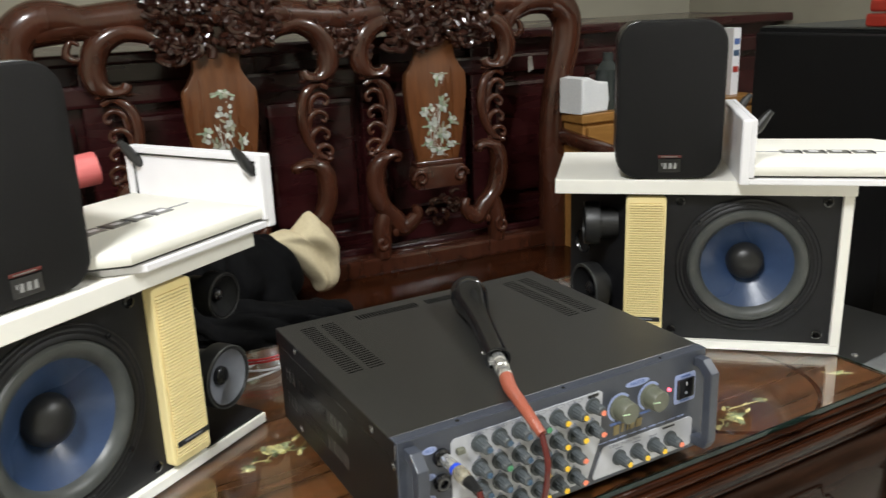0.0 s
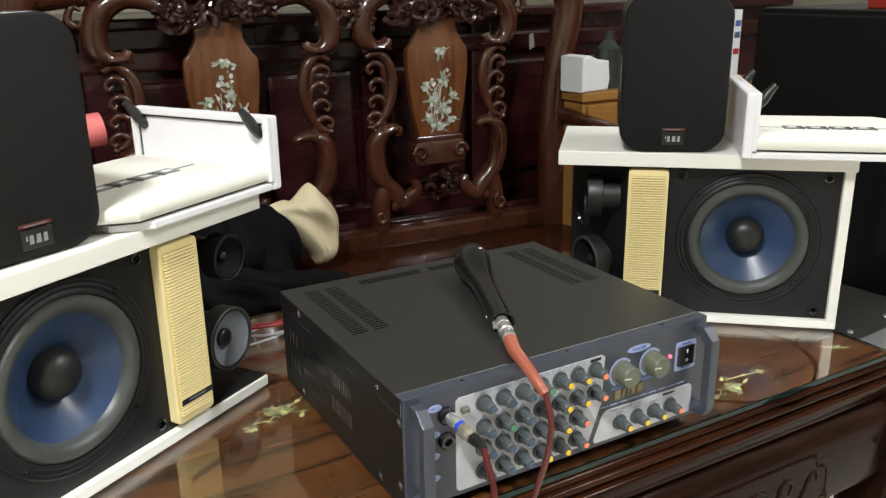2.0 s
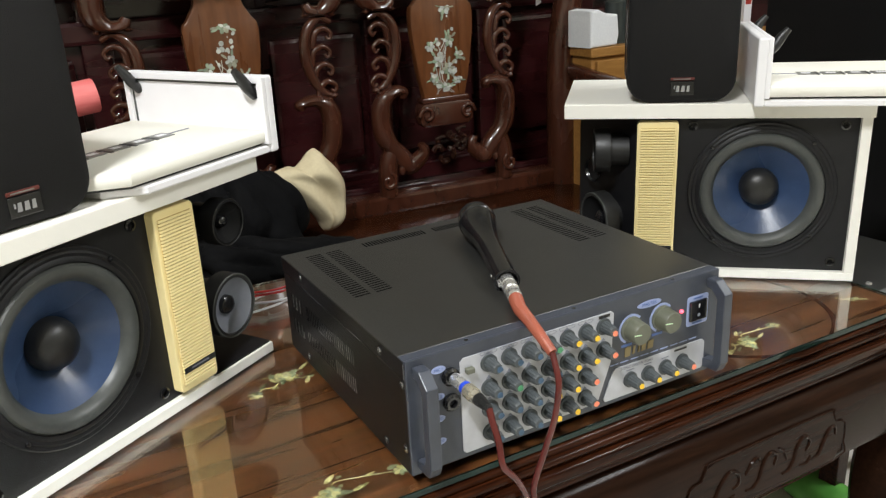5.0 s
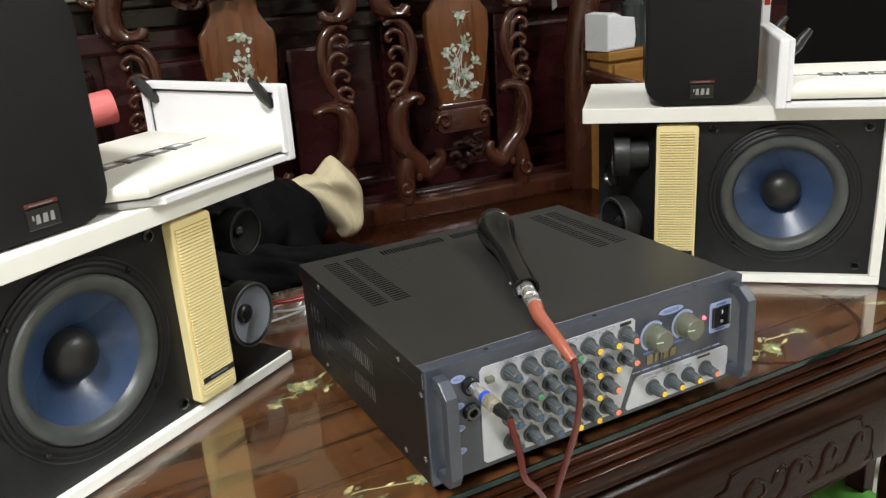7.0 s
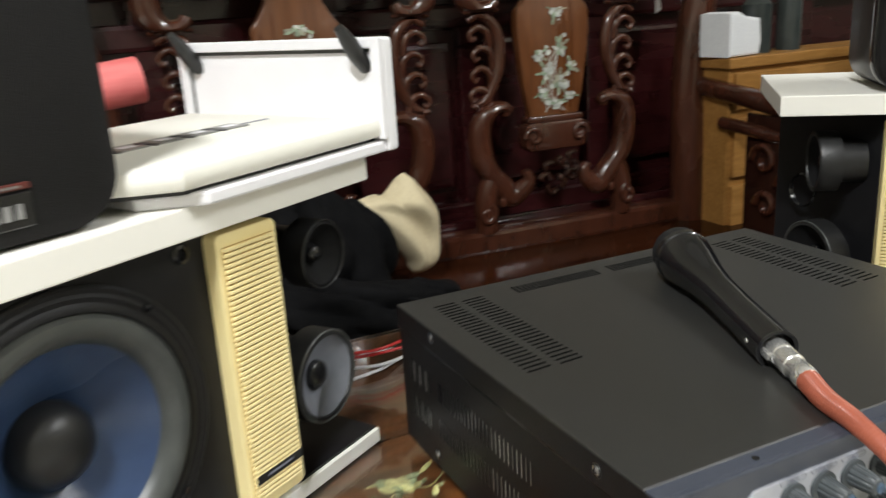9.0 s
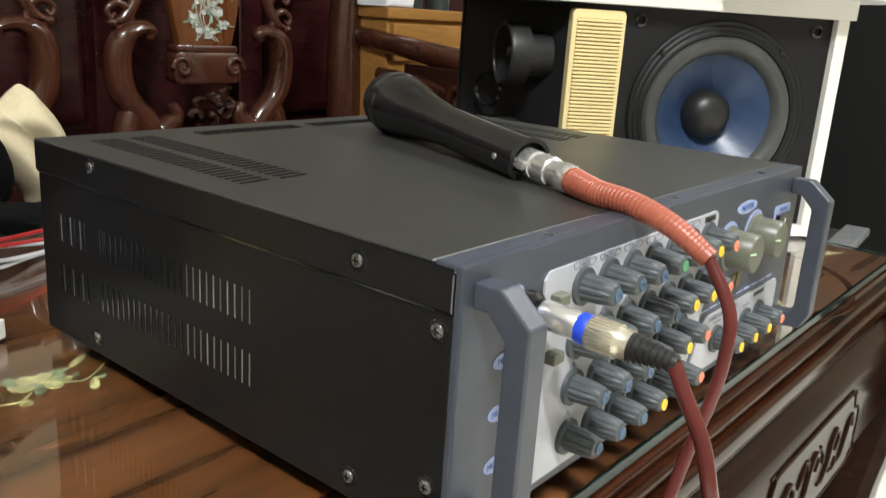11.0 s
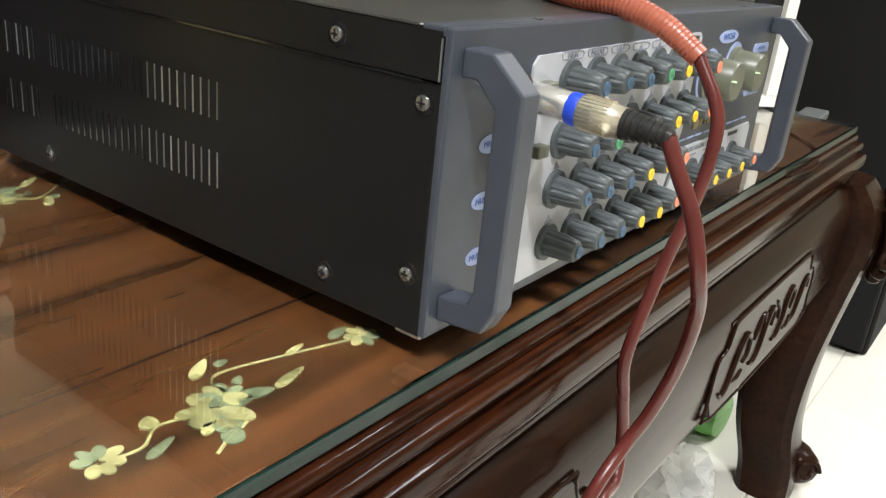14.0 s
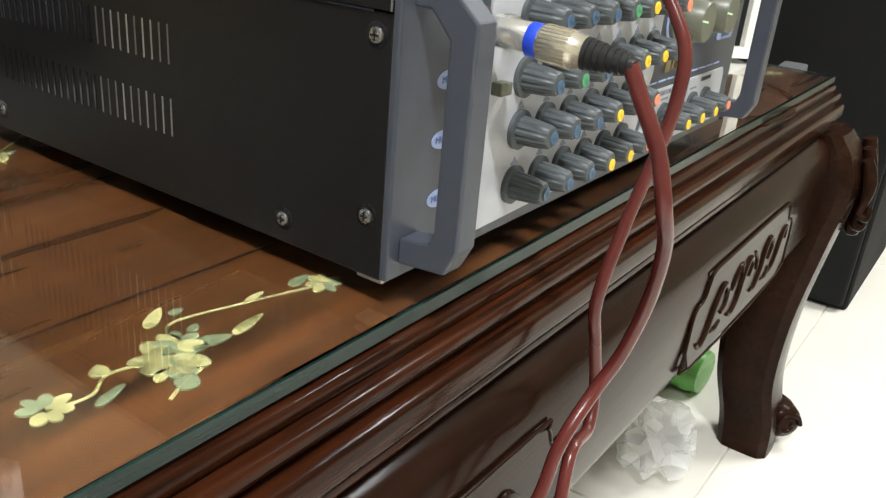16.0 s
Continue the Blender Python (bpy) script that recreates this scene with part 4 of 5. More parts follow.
    for n_, x, y, z, r, tilt in (("tweeter", 0.050, 0.050, 0.206, 0.028 if flip else 0.032, 84), ("tweeter", 0.050, 0.060, 0.085, 0.040, 58)):
        TW = pose(X(x - (0.010 if flip else 0)), y - (0.020 if flip else 0), z, 0, 0, -s * (4 if flip else tilt)) @ FACE
        # upper and right-hand cones go black, painting in the shade they sit in
        tw = part(n_, lathe([(r * 1.12, -0.02), (r * 1.12, 0.0), (r * 1.08, 0.004), (r * 0.98, 0.005), (r * 0.95, 0.001)], 36, TW, False), "black" if r > 0.036 or not flip else "tower_black", sp, "round black tweeter", True)
        part("cone", lathe([(r * 0.97, 0.003), (r * 0.9, 0.001), (r * 0.35, -0.012), (r * 0.3, -0.012)], 36, TW, False), "cone_grey" if r > 0.036 and flip else "tower_black", tw, "", True)
        part("dome", lathe([(r * 0.34, -0.0125), (r * 0.32, -0.006), (r * 0.2, -0.002), (0, -0.0005)], 24, TW, False), "black_gloss", tw, "", True)
        part("trim_ring", lathe([(r * 1.06, 0.0042), (r * 1.09, 0.0052), (r * 1.12, 0.0040)], 36, TW, False), "rubber" if r > 0.036 else "black", tw, "", True)
        part("magnet", lathe([(r * 0.8, -0.05), (r * 0.8, -0.018), (r * 1.1, -0.018)], 24, TW), "black", tw, "", True)
    part("port_ring", lathe([(0.020, 0), (0.022, 0.003), (0.020, 0.006), (0.018, 0.003)], 28, pose(X(0.045), 0.100, 0.160, 0, 0, -s * 55) @ FACE, False), "black_gloss", sp, "", True)
    return sp


loudspeaker(RIGHT, False, "white loudspeaker, grille off, blue woofer and yellow strip")
loudspeaker(LEFT, True, "white loudspeaker without grille beside the amplifier, blue woofer")


# ---- small black loudspeakers on top ----
def mini_speaker(m, label):
    sp = thing("mini_speaker", label, "loudspeaker", m, "small black loudspeakers")
    w, h, d = 0.163, 0.243, 0.145
    part("cabinet", moved(prism(rounded(-w / 2 + 0.003, w / 2 - 0.003, 0.0, h - 0.003, 0.032, 7), 0.022, d, None, 0.008), Matrix()), "black", sp, "dark plastic cabinet with rounded corners", True)
    part("trim_band", prism(rounded(-w / 2, w / 2, 0.0, h, 0.036, 7), 0.018, 0.034, None, 0.003), "black_gloss", sp, "", True)
    part("front_grille", prism(rounded(-w / 2 + 0.001, w / 2 - 0.001, 0.001, h - 0.001, 0.036, 8), 0.0, 0.019, None, 0.009), "cloth", sp, "black cloth front grille", True)
    lg = part("badge", box((-0.0165, -0.0015, 0.013), (0.0185, 0.0008, 0.034), 0.0006, 1), "black_gloss", sp, "black badge with silver marks")
    part("red_line", box((-0.0165, -0.0016, 0.0355), (0.0185, 0.0008, 0.0395), 0.0004, 1), mat("badge_red", (0.10, 0.02, 0.015), rough=0.4), sp)
    part("tiny_print", box((-0.0125, -0.0021, 0.0368), (0.0125, -0.0014, 0.0382)), "badge_grey", sp)
    for a, b in ((-0.0085, -0.0035), (-0.001, 0.0045), (0.007, 0.0115)):
        part("silver_mark", prism([(a, 0.0185), (b, 0.0185), (b, 0.0275), (a + 0.0012, 0.0275)], -0.0021, -0.0013), "mark_grey", lg)
    part("silver_mark", box((-0.0115, -0.0021, 0.0225), (-0.0098, -0.0013, 0.0275)), "mark_grey", lg)
    return sp


mini_speaker(RIGHT @ pose(0.176, 0.002, SH, 0, 0, 3), "small black loudspeaker standing on a white loudspeaker")
mini_speaker(LEFT @ pose(0.131, 0.014, SH, 0, 0, -4), "small black loudspeaker standing on a white loudspeaker")


# ---- the grilles taken off and laid on top ----
def grille(m, side, label):
    """An L of two trays: one lies flat, the narrow one stands up at its side (+1: at the far x end)."""
    gr = thing("speaker_grille", label, "grille", m, "removed grilles")
    lx, ly, hz, t = 0.262, 0.252, 0.099, 0.015
    sx = side

    def bx(x0, x1, y0, y1, z0, z1, bev=0.002):
        a, b = sorted((sx * x0, sx * x1))
        return box((a, y0, z0), (b, y1, z1), bev, 3)
    fl = [(0.0, 0.004), (-lx + 0.035, 0.004), (-lx, 0.040), (-lx, ly - 0.030), (-lx + 0.03, ly), (0.0, ly)]

    def lying(out, z0, z1, bev):
        return moved(prism([(sx * x, -y) for x, y in out], z0, z1, None, bev), Matrix(((1, 0, 0, 0), (0, 0, -1, 0), (0, 1, 0, 0), (0, 0, 0, 1))))
    part("frame", lying([(x + 0.02 if x < -0.1 else x, y) for x, y in fl], 0.0, 0.010, 0.002), "white_plastic", gr, "white plastic frame")
    # black sheet put in for the shade between frame and face
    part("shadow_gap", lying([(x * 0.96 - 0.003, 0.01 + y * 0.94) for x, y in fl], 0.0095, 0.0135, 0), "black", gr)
    part("face", lying(fl, 0.013, 0.030, 0.006), "ivory", gr, "off-white cloth-covered face", True)
    up = part("side_tray", bx(0.0, t, 0.0, ly, 0.0, hz, 0.004), "white_plastic", gr, "upright white side tray")
    for n_, a in (("lip", (-0.006, 0.001, 0.0, 0.010, 0.012, hz)), ("lip", (-0.006, 0.001, ly - 0.010, ly, 0.012, hz)), ("lip", (-0.006, 0.001, 0.009, ly - 0.009, hz - 0.009, hz))):
        part(n_, bx(*a, 0.0015), "white_plastic", up)
    # grey strips painted as the shaded seam inside the lips, then clips
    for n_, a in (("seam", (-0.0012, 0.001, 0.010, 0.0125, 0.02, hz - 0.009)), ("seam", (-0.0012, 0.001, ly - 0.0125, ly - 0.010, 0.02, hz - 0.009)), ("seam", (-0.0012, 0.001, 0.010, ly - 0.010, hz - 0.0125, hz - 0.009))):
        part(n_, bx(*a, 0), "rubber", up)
    for y in (0.020, ly - 0.022):
        part("clip", tube([(sx * 0.002, y, hz - 0.026, 0.0065), (sx * -0.010, y, hz - 0.014, 0.0075), (sx * -0.018, y + 0.002, hz - 0.002, 0.007), (sx * -0.028, y + 0.003, hz + 0.010, 0.0045)], 0.006, 5, 10), "black", gr, "black plastic clip", True)
    # raised maker's mark as plain bars
    part("badge_line", bx(-lx * 0.84, -0.025, 0.118, 0.1205, 0.0295, 0.0308, 0), "grey_print", gr)
    for k in range(4):
        xa = -0.062 - 0.036 * k
        part("badge_block", bx(xa - 0.027, xa, 0.106, 0.131, 0.0298, 0.0312, 0.0003), "badge_grey", gr)
        part("badge_bar", bx(xa - 0.020, xa - 0.006, 0.114, 0.123, 0.0310, 0.0316, 0), "white_plastic", gr)
        part("badge_bar", bx(xa - 0.0315, xa - 0.028, 0.104, 0.133, 0.0298, 0.0308, 0), "black", gr)
    return gr


grille(RIGHT @ pose(0.292, -0.034, SH), -1, "white removed speaker grille lying on a loudspeaker, one side upright")
grille(LEFT @ pose(0.469, -0.016, SH), 1, "white removed speaker grille lying on a loudspeaker, one side upright")

# ---- the carved bench ----
bench = thing("carved_bench", "dark carved rosewood bench with pearl-inlaid back panels", "bench", pose(0.480, 1.335, 0, 0, 0, -4) @ pose(-0.454, 0, -0.182) @ Matrix.Scale(1.19, 4))
part("seat", box((-0.55, -0.42, 0.447), (1.06, 0.03, 0.492), 0.012, 3), "table_wood", bench, "polished dark red-brown seat board")
part("seat_apron", box((-0.53, -0.39, 0.36), (1.04, -0.365, 0.448), 0.006), "chair_wood", bench)
for x in (-0.5, 0.25, 1.0):
    part("leg", tube([(x, -0.37, 0.153, 0.032), (x, -0.38, 0.2, 0.028), (x, -0.375, 0.3, 0.034), (x, -0.37, 0.456, 0.04)], 0.03, 5, 14), "chair_wood", bench, smooth=True)
    part("leg", tube([(x, 0.0, 0.153, 0.032), (x, 0.0, 0.456, 0.035)], 0.03, 5, 14), "chair_wood", bench, smooth=True)
part("lower_rail", box((-0.50, -0.02, 0.490), (0.94, 0.03, 0.534), 0.008), "chair_wood", bench)
part("back_board", box((-0.52, 0.035, 0.49), (0.94, 0.048, 0.545), 0.003), "red_lacquer", bench)


# heights of the carved back: drawn height -> built height
DRAWN = (0.45, 0.498, 0.560, 0.592, 0.645, 0.700, 0.752, 0.766, 0.82, 0.975, 1.0, 1.075, 1.157, 1.24)
BUILT = (0.45, 0.492, 0.534, 0.572, 0.634, 0.676, 0.731, 0.742, 0.779, 0.935, 0.946, 1.010, 1.080, 1.15)


def carved(name, bm, material, parent=None, label="", smooth=False):
    for v in bm.verts:
        v.co.z = float(np.interp(v.co.z, DRAWN, BUILT))
    return part(name, bm, material, parent or bench, label, smooth)


def scroll_bar(pts, r, name="scroll"):
    return carved(name, tube([(x, y, z, r * k) for x, y, z, k in pts], r, 7, 12), "chair_wood", smooth=True)


def bud(x, y, z, r):
    carved("bud", lathe([(0, -r), (r * 0.7, -r * 0.75), (r, 0), (r * 0.7, r * 0.75), (0, r)], 12, pose(x, y, z)), "chair_wood", smooth=True)


def back_unit(cx, seed, spread):
    """A vase-shaped inlaid splat with scrolls, leaf filigree and hooks at both sides."""
    rng = random.Random(seed)

    def wide(v):
        return v + spread * min(1.0, max(0.0, (v - 0.09) / 0.05))
    half = [(0.050, 1.090), (0.047, 1.060), (0.048, 1.035), (0.060, 1.010), (0.072, 0.985), (0.0755, 0.955), (0.074, 0.92), (0.068, 0.87), (0.058, 0.81), (0.050, 0.762)]
    s = spline(half, 4)
    out = [(cx + w, z) for w, z in s] + [(cx - w, z) for w, z in reversed(s)]
    sp = carved("splat", prism(out, -0.012, 0.014, None, 0.005), "panel_wood", bench, "vase-shaped orange-brown splat with pearl flowers", True)
    # pearl flowers
    for k in range(34):
        u = rng.random() ** 1.3
        z = 0.785 + 0.20 * u
        w = (0.045 if z < 0.88 else 0.022) * (1 - 0.3 * u)
        x = cx + rng.uniform(-w, w) + (0.006 if u > 0.7 else 0)
        r = rng.uniform(0.003, 0.0085) * (1.1 - 0.5 * u)
        carved("pearl", prism(ellipse(x, z, r, r * rng.uniform(0.45, 1), 7, rng.uniform(0, 180)), -0.0136 - 0.0003 * (k % 4), -0.0115), "pearl", sp)
    blooms = [(0.004, 0.972, 0.0125), (-0.034, 0.895, 0.011), (0.012, 0.905, 0.012), (0.036, 0.872, 0.010), (-0.016, 0.862, 0.012), (0.008, 0.845, 0.013), (-0.026, 0.825, 0.010), (0.030, 0.815, 0.011), (0.002, 0.798, 0.012)]
    for k, (u, z, r) in enumerate(blooms):
        for j in range(6):
            a = 60 * j + rng.uniform(-12, 12)
            carved("pearl_petal", prism(ellipse(cx + u + r * 0.6 * math.cos(radians(a)), z + r * 0.6 * math.sin(radians(a)), r * 0.50, r * 0.36, 8, a), -0.0152 - 0.0002 * (j % 3), -0.0118), rng.choice(("pearl", "pearl", "pearl_green", "pearl_dim")), sp)
        for j in range(3):
            a = rng.uniform(0, 360)
            carved("pearl_leaf", prism(ellipse(cx + u + r * 1.5 * math.cos(radians(a)), z + r * 1.4 * math.sin(radians(a)), r * 0.62, r * 0.22, 8, a), -0.0140, -0.0118), rng.choice(("pearl_green", "pearl_dim")), sp)
    for k in range(5):
        a = [(cx + rng.uniform(-0.012, 0.012) + 0.018 * (j - 1.5) * rng.uniform(-1, 1), -0.0122, 0.775 + 0.045 * j) for j in range(4)]
        carved("pearl_stem", tube(a, 0.0008, 4, 6), "pearl", sp)
    # volute block under the splat
    carved("volute", prism(rounded(cx - 0.066, cx + 0.066, 0.700, 0.752, 0.014), -0.020, 0.020, None, 0.006), "chair_wood", bench, smooth=True)
    carved("volute_band", prism(rounded(cx - 0.060, cx + 0.060, 0.750, 0.766, 0.006), -0.017, 0.018, None, 0.004), "chair_wood", bench, smooth=True)
    for s_ in (-1, 1):
        scroll_bar([(cx + s_ * (0.050 + 0.019 * (1 - a / 8) * math.cos(a)), -0.021, 0.726 + 0.019 * (1 - a / 8) * math.sin(a), 1) for a in np.linspace(0, 6.5, 10)], 0.005)
        # lower C scroll
        scroll_bar([(cx + s_ * wide(0.128), -0.012, 0.778, 0.5), (cx + s_ * wide(0.128), -0.012, 0.795, 0.8), (cx + s_ * wide(0.150), -0.012, 0.803, 1.0), (cx + s_ * wide(0.176), -0.012, 0.786, 1.15), (cx + s_ * wide(0.188), -0.008, 0.735, 1.2),
                    (cx + s_ * wide(0.176), -0.006, 0.672, 1.25), (cx + s_ * wide(0.142), -0.006, 0.626, 1.2), (cx + s_ * wide(0.095), -0.008, 0.612, 1.05), (cx + s_ * wide(0.062), -0.012, 0.632, 0.8), (cx + s_ * wide(0.068), -0.014, 0.656, 0.5)], 0.0185)
        scroll_bar([(cx + s_ * wide(0.165), -0.006, 0.650, 1.2), (cx + s_ * wide(0.176), -0.006, 0.62, 1.35), (cx + s_ * wide(0.180), -0.006, 0.59, 1.4), (cx + s_ * wide(0.180), -0.004, 0.555, 1.3)], 0.0165, "scroll_foot")
        scroll_bar([(cx + s_ * (wide(0.186) + 0.018 * (1 - a / 8) * math.cos(a + 2)), -0.026, 0.590 + 0.018 * (1 - a / 8) * math.sin(a + 2), 1) for a in np.linspace(0, 6, 9)], 0.0055)
        bud(cx + s_ * wide(0.196), -0.012, 0.812, 0.010)
        bud(cx + s_ * wide(0.150), -0.020, 0.606, 0.009)
        # leaf filigree
        ox = cx + s_ * wide(0.180)
        scroll_bar([(ox + s_ * 0.022, -0.008, 0.965, 0.6), (ox - s_ * 0.002, -0.010, 0.975, 0.9), (ox - s_ * 0.030, -0.010, 0.950, 1.1), (ox - s_ * 0.038, -0.010, 0.905, 1.2), (ox - s_ * 0.028, -0.010, 0.860, 1.1), (ox - s_ * 0.004, -0.010, 0.822, 0.9), (ox + s_ * 0.020, -0.010, 0.815, 0.5)], 0.0100, "leaf_rim")
        for k in range(4):
            zc = 0.945 - 0.036 * k
            xc = ox - s_ * (0.026 - 0.005 * abs(k - 1.2))
            scroll_bar([(xc, -0.009, zc - 0.03, 1.0), (xc + s_ * 0.006, -0.011, zc - 0.002, 1.0), (xc + s_ * 0.024, -0.012, zc + 0.008, 0.9), (xc + s_ * 0.040, -0.012, zc - 0.002, 0.7), (xc + s_ * 0.036, -0.013, zc - 0.014, 0.6), (xc + s_ * 0.028, -0.013, zc - 0.008, 0.4)], 0.0072, "leaf_curl")
        bud(ox + s_ * 0.026, -0.012, 0.985, 0.009)
        bud(ox - s_ * 0.030, -0.012, 0.990, 0.010)
        bud(ox + s_ * 0.005, -0.012, 0.800, 0.009)
        # upper hook
        scroll_bar([(cx + s_ * wide(0.150), -0.014, 1.020, 0.5), (cx + s_ * wide(0.160), -0.014, 1.004, 0.75), (cx + s_ * wide(0.184), -0.012, 1.000, 0.95), (cx + s_ * wide(0.205), -0.010, 1.022, 1.15), (cx + s_ * wide(0.208), -0.008, 1.065, 1.3), (cx + s_ * wide(0.190), -0.008, 1.108, 1.35),
                    (cx + s_ * wide(0.150), -0.010, 1.132, 1.25), (cx + s_ * wide(0.115), -0.014, 1.122, 1.0), (cx + s_ * wide(0.098), -0.018, 1.098, 0.7), (cx + s_ * wide(0.108), -0.020, 1.085, 0.4)], 0.0195, "hook")
        scroll_bar([(cx + s_ * wide(0.02), -0.022, 1.080, 0.7), (cx + s_ * wide(0.055), -0.024, 1.082, 0.9), (cx + s_ * wide(0.085), -0.022, 1.100, 1.0), (cx + s_ * wide(0.10), -0.018, 1.130, 0.9), (cx + s_ * wide(0.12), -0.014, 1.15, 0.7)], 0.009)
        scroll_bar([(cx + s_ * wide(0.215), -0.012, 1.09, 0.6), (cx + s_ * wide(0.235), -0.012, 1.075, 0.9), (cx + s_ * wide(0.25), -0.012, 1.09, 1.0), (cx + s_ * wide(0.24), -0.012, 1.115, 0.8), (cx + s_ * wide(0.225), -0.012, 1.108, 0.5)], 0.008)
    # small carved knot between volute and rail
    for k in range(11):
        a = rng.uniform(0, 6.28)
        x, z = cx + rng.uniform(-0.042, 0.042), 0.645 + rng.uniform(-0.03, 0.04)
        carved("carved_knot", tube([(x + 0.012 * math.cos(a + b), -0.012 - 0.002 * k, z + 0.011 * math.sin(a + b), 0.006) for b in (0, 0.9, 1.8, 2.8)], 0.006, 4, 8), "carve_wood", bench, smooth=True)
    # carved crest, tangled leaves
    for k in range(95):
        x, z = cx + rng.uniform(-0.12, 0.12), 1.085 + rng.uniform(-0.015, 0.12)
        a, r = rng.uniform(0, 6.28), rng.uniform(0.012, 0.026)
        carved("crest_leaf", tube([(x + r * math.cos(a + b) * (1 - b / 7), -0.020 - rng.uniform(0, 0.022), z + r * math.sin(a + b) * (1 - b / 7), rng.uniform(0.005, 0.009)) for b in (0, 0.9, 1.9, 3.0, 4.1)], 0.006, 3, 7), "carve_wood", bench, "", True)
    carved("crest_board", prism([(cx - 0.10, 1.092), (cx - 0.055, 1.070), (cx + 0.055, 1.070), (cx + 0.10, 1.092), (cx + 0.155, 1.14), (cx + 0.15, 1.20), (cx, 1.24), (cx - 0.15, 1.20), (cx - 0.155, 1.14)], -0.012, 0.012, None, 0.004), "carve_wood", bench)


kr = random.Random(77)
for k in range(70):
    x, z = 0.42 + kr.uniform(-0.055, 0.055), 1.06 + kr.uniform(-0.01, 0.12)
    a, r = kr.uniform(0, 6.28), kr.uniform(0.010, 0.022)
    carved("crest_leaf", tube([(x + r * math.cos(a + b) * (1 - b / 7), -0.006 - kr.uniform(0, 0.02), z + r * math.sin(a + b) * (1 - b / 7), kr.uniform(0.004, 0.008)) for b in (0, 0.9, 1.9, 3.0, 4.1)], 0.006, 3, 7), "carve_wood", bench, "", True)
back_unit(0.155, 21, 0.022)
back_unit(0.635, 22, -0.030)
part("crest_rail", tube([(-0.36, 0.0, 1.04, 0.030), (-0.1, 0.0, 1.075, 0.032), (0.155, 0.0, 1.092, 0.034), (0.41, 0.0, 1.07, 0.03), (0.635, 0.0, 1.092, 0.034), (0.80, 0.0, 1.085, 0.030), (0.90, 0.0, 1.085, 0.028)], 0.03, 8, 14), "chair_wood", bench, smooth=True)
for s_, cx in ((1, 0.945), (-1, -0.165)):
    P = [(cx - s_ * 0.123, -0.004, 1.035, 0.016), (cx - s_ * 0.108, -0.004, 1.062, 0.024), (cx - s_ * 0.063, -0.004, 1.084, 0.030), (cx - s_ * 0.003, -0.004, 1.085, 0.036), (cx + s_ * 0.036, -0.004, 1.050, 0.037), (cx + s_ * 0.039, -0.004, 1.0, 0.036),
         (cx + s_ * 0.026, -0.004, 0.94, 0.035), (cx + s_ * 0.008, -0.004, 0.86, 0.033), (cx + s_ * 0.002, -0.004, 0.77, 0.034), (cx + s_ * 0.005, -0.004, 0.68, 0.037), (cx + s_ * 0.008, -0.004, 0.58, 0.039), (cx + s_ * 0.010, -0.004, 0.48, 0.040)]
    part("end_post", tube(P, 0.03, 8, 16), "chair_wood", bench, "polished S-curved end post", True)
    # arm
    part("arm", tube([(cx + s_ * 0.02, -0.02, 0.768, 0.022), (cx + s_ * 0.02, -0.10, 0.760, 0.022), (cx + s_ * 0.03, -0.20, 0.748, 0.023), (cx + s_ * 0.06, -0.33, 0.730, 0.025), (cx + s_ * 0.07, -0.38, 0.724, 0.02)], 0.025, 6, 12, 0.9), "chair_wood", bench, smooth=True)
    part("arm_support", tube([(cx + s_ * 0.05, -0.34, 0.50, 0.024), (cx + s_ * 0.02, -0.31, 0.60, 0.02), (cx + s_ * 0.06, -0.35, 0.66, 0.02), (cx + s_ * 0.06, -0.35, 0.720, 0.024)], 0.02, 6, 12), "chair_wood", bench, smooth=True)
    # carved field under the arm
    ax = cx + s_ * 0.036
    part("arm_panel", box((ax - 0.009, -0.345, 0.490), (ax + 0.009, -0.150, 0.725), 0.004), "carve_wood", bench)
    for y0, z0, r0 in ((-0.205, 0.640, 0.034), (-0.275, 0.600, 0.036), (-0.215, 0.555, 0.028), (-0.300, 0.670, 0.026)):
        for e in (-1, 1):
            part("arm_scroll", tube([(ax + e * 0.012, y0 + r0 * (1 - a / 8) * math.cos(a), z0 + r0 * (1 - a / 8) * math.sin(a)) for a in np.linspace(0, 6.6, 9)], 0.007, 4, 8), "chair_wood", bench, smooth=True)
    part("arm_rail", tube([(cx + s_ * 0.02, -0.09, 0.700, 0.013), (cx + s_ * 0.03, -0.20, 0.690, 0.014), (cx + s_ * 0.055, -0.34, 0.672, 0.014)], 0.013, 5, 10), "chair_wood", bench, smooth=True)

# ---- things on the bench and round it ----
def crumpled(size, seed, folds=6, lump=0.25, deep=0.05, crease=0.0):
    """A soft crumpled body with folds."""
    b = bmesh.new()
    bmesh.ops.create_icosphere(b, subdivisions=5, radius=1)
    noise.seed_set(seed)
    for v in b.verts:
        p = v.co.copy()
        n = noise.noise(p * 1.6) * lump + deep * math.sin(folds * (p.z * 1.5 - p.x * 0.35 + 0.25 * p.x * p.x) + 1.5 * noise.noise(p * 1.3)) + 0.012 * noise.noise(p * 5)
        if crease:
            q = folds * (p.z * 0.8 + p.x * 0.55 - 0.3 * p.x * p.x) + 2.2 * noise.noise(p * 1.1)
            n += -crease * (1 - abs(math.sin(q))) ** 1.5 + 0.06 * noise.noise(p * 3.1)
        v.co = p * (1 + n)
        v.co = Vector((v.co.x * size[0], v.co.y * size[1], v.co.z * size[2]))
    return b


def resting(bm, m, level):
    """Place a soft body and let it flatten where it lies."""
    moved(bm, m)
    for v in bm.verts:
        if v.co.z < level:
            v.co.z = level + (v.co.z - level) * 0.02
    return bm


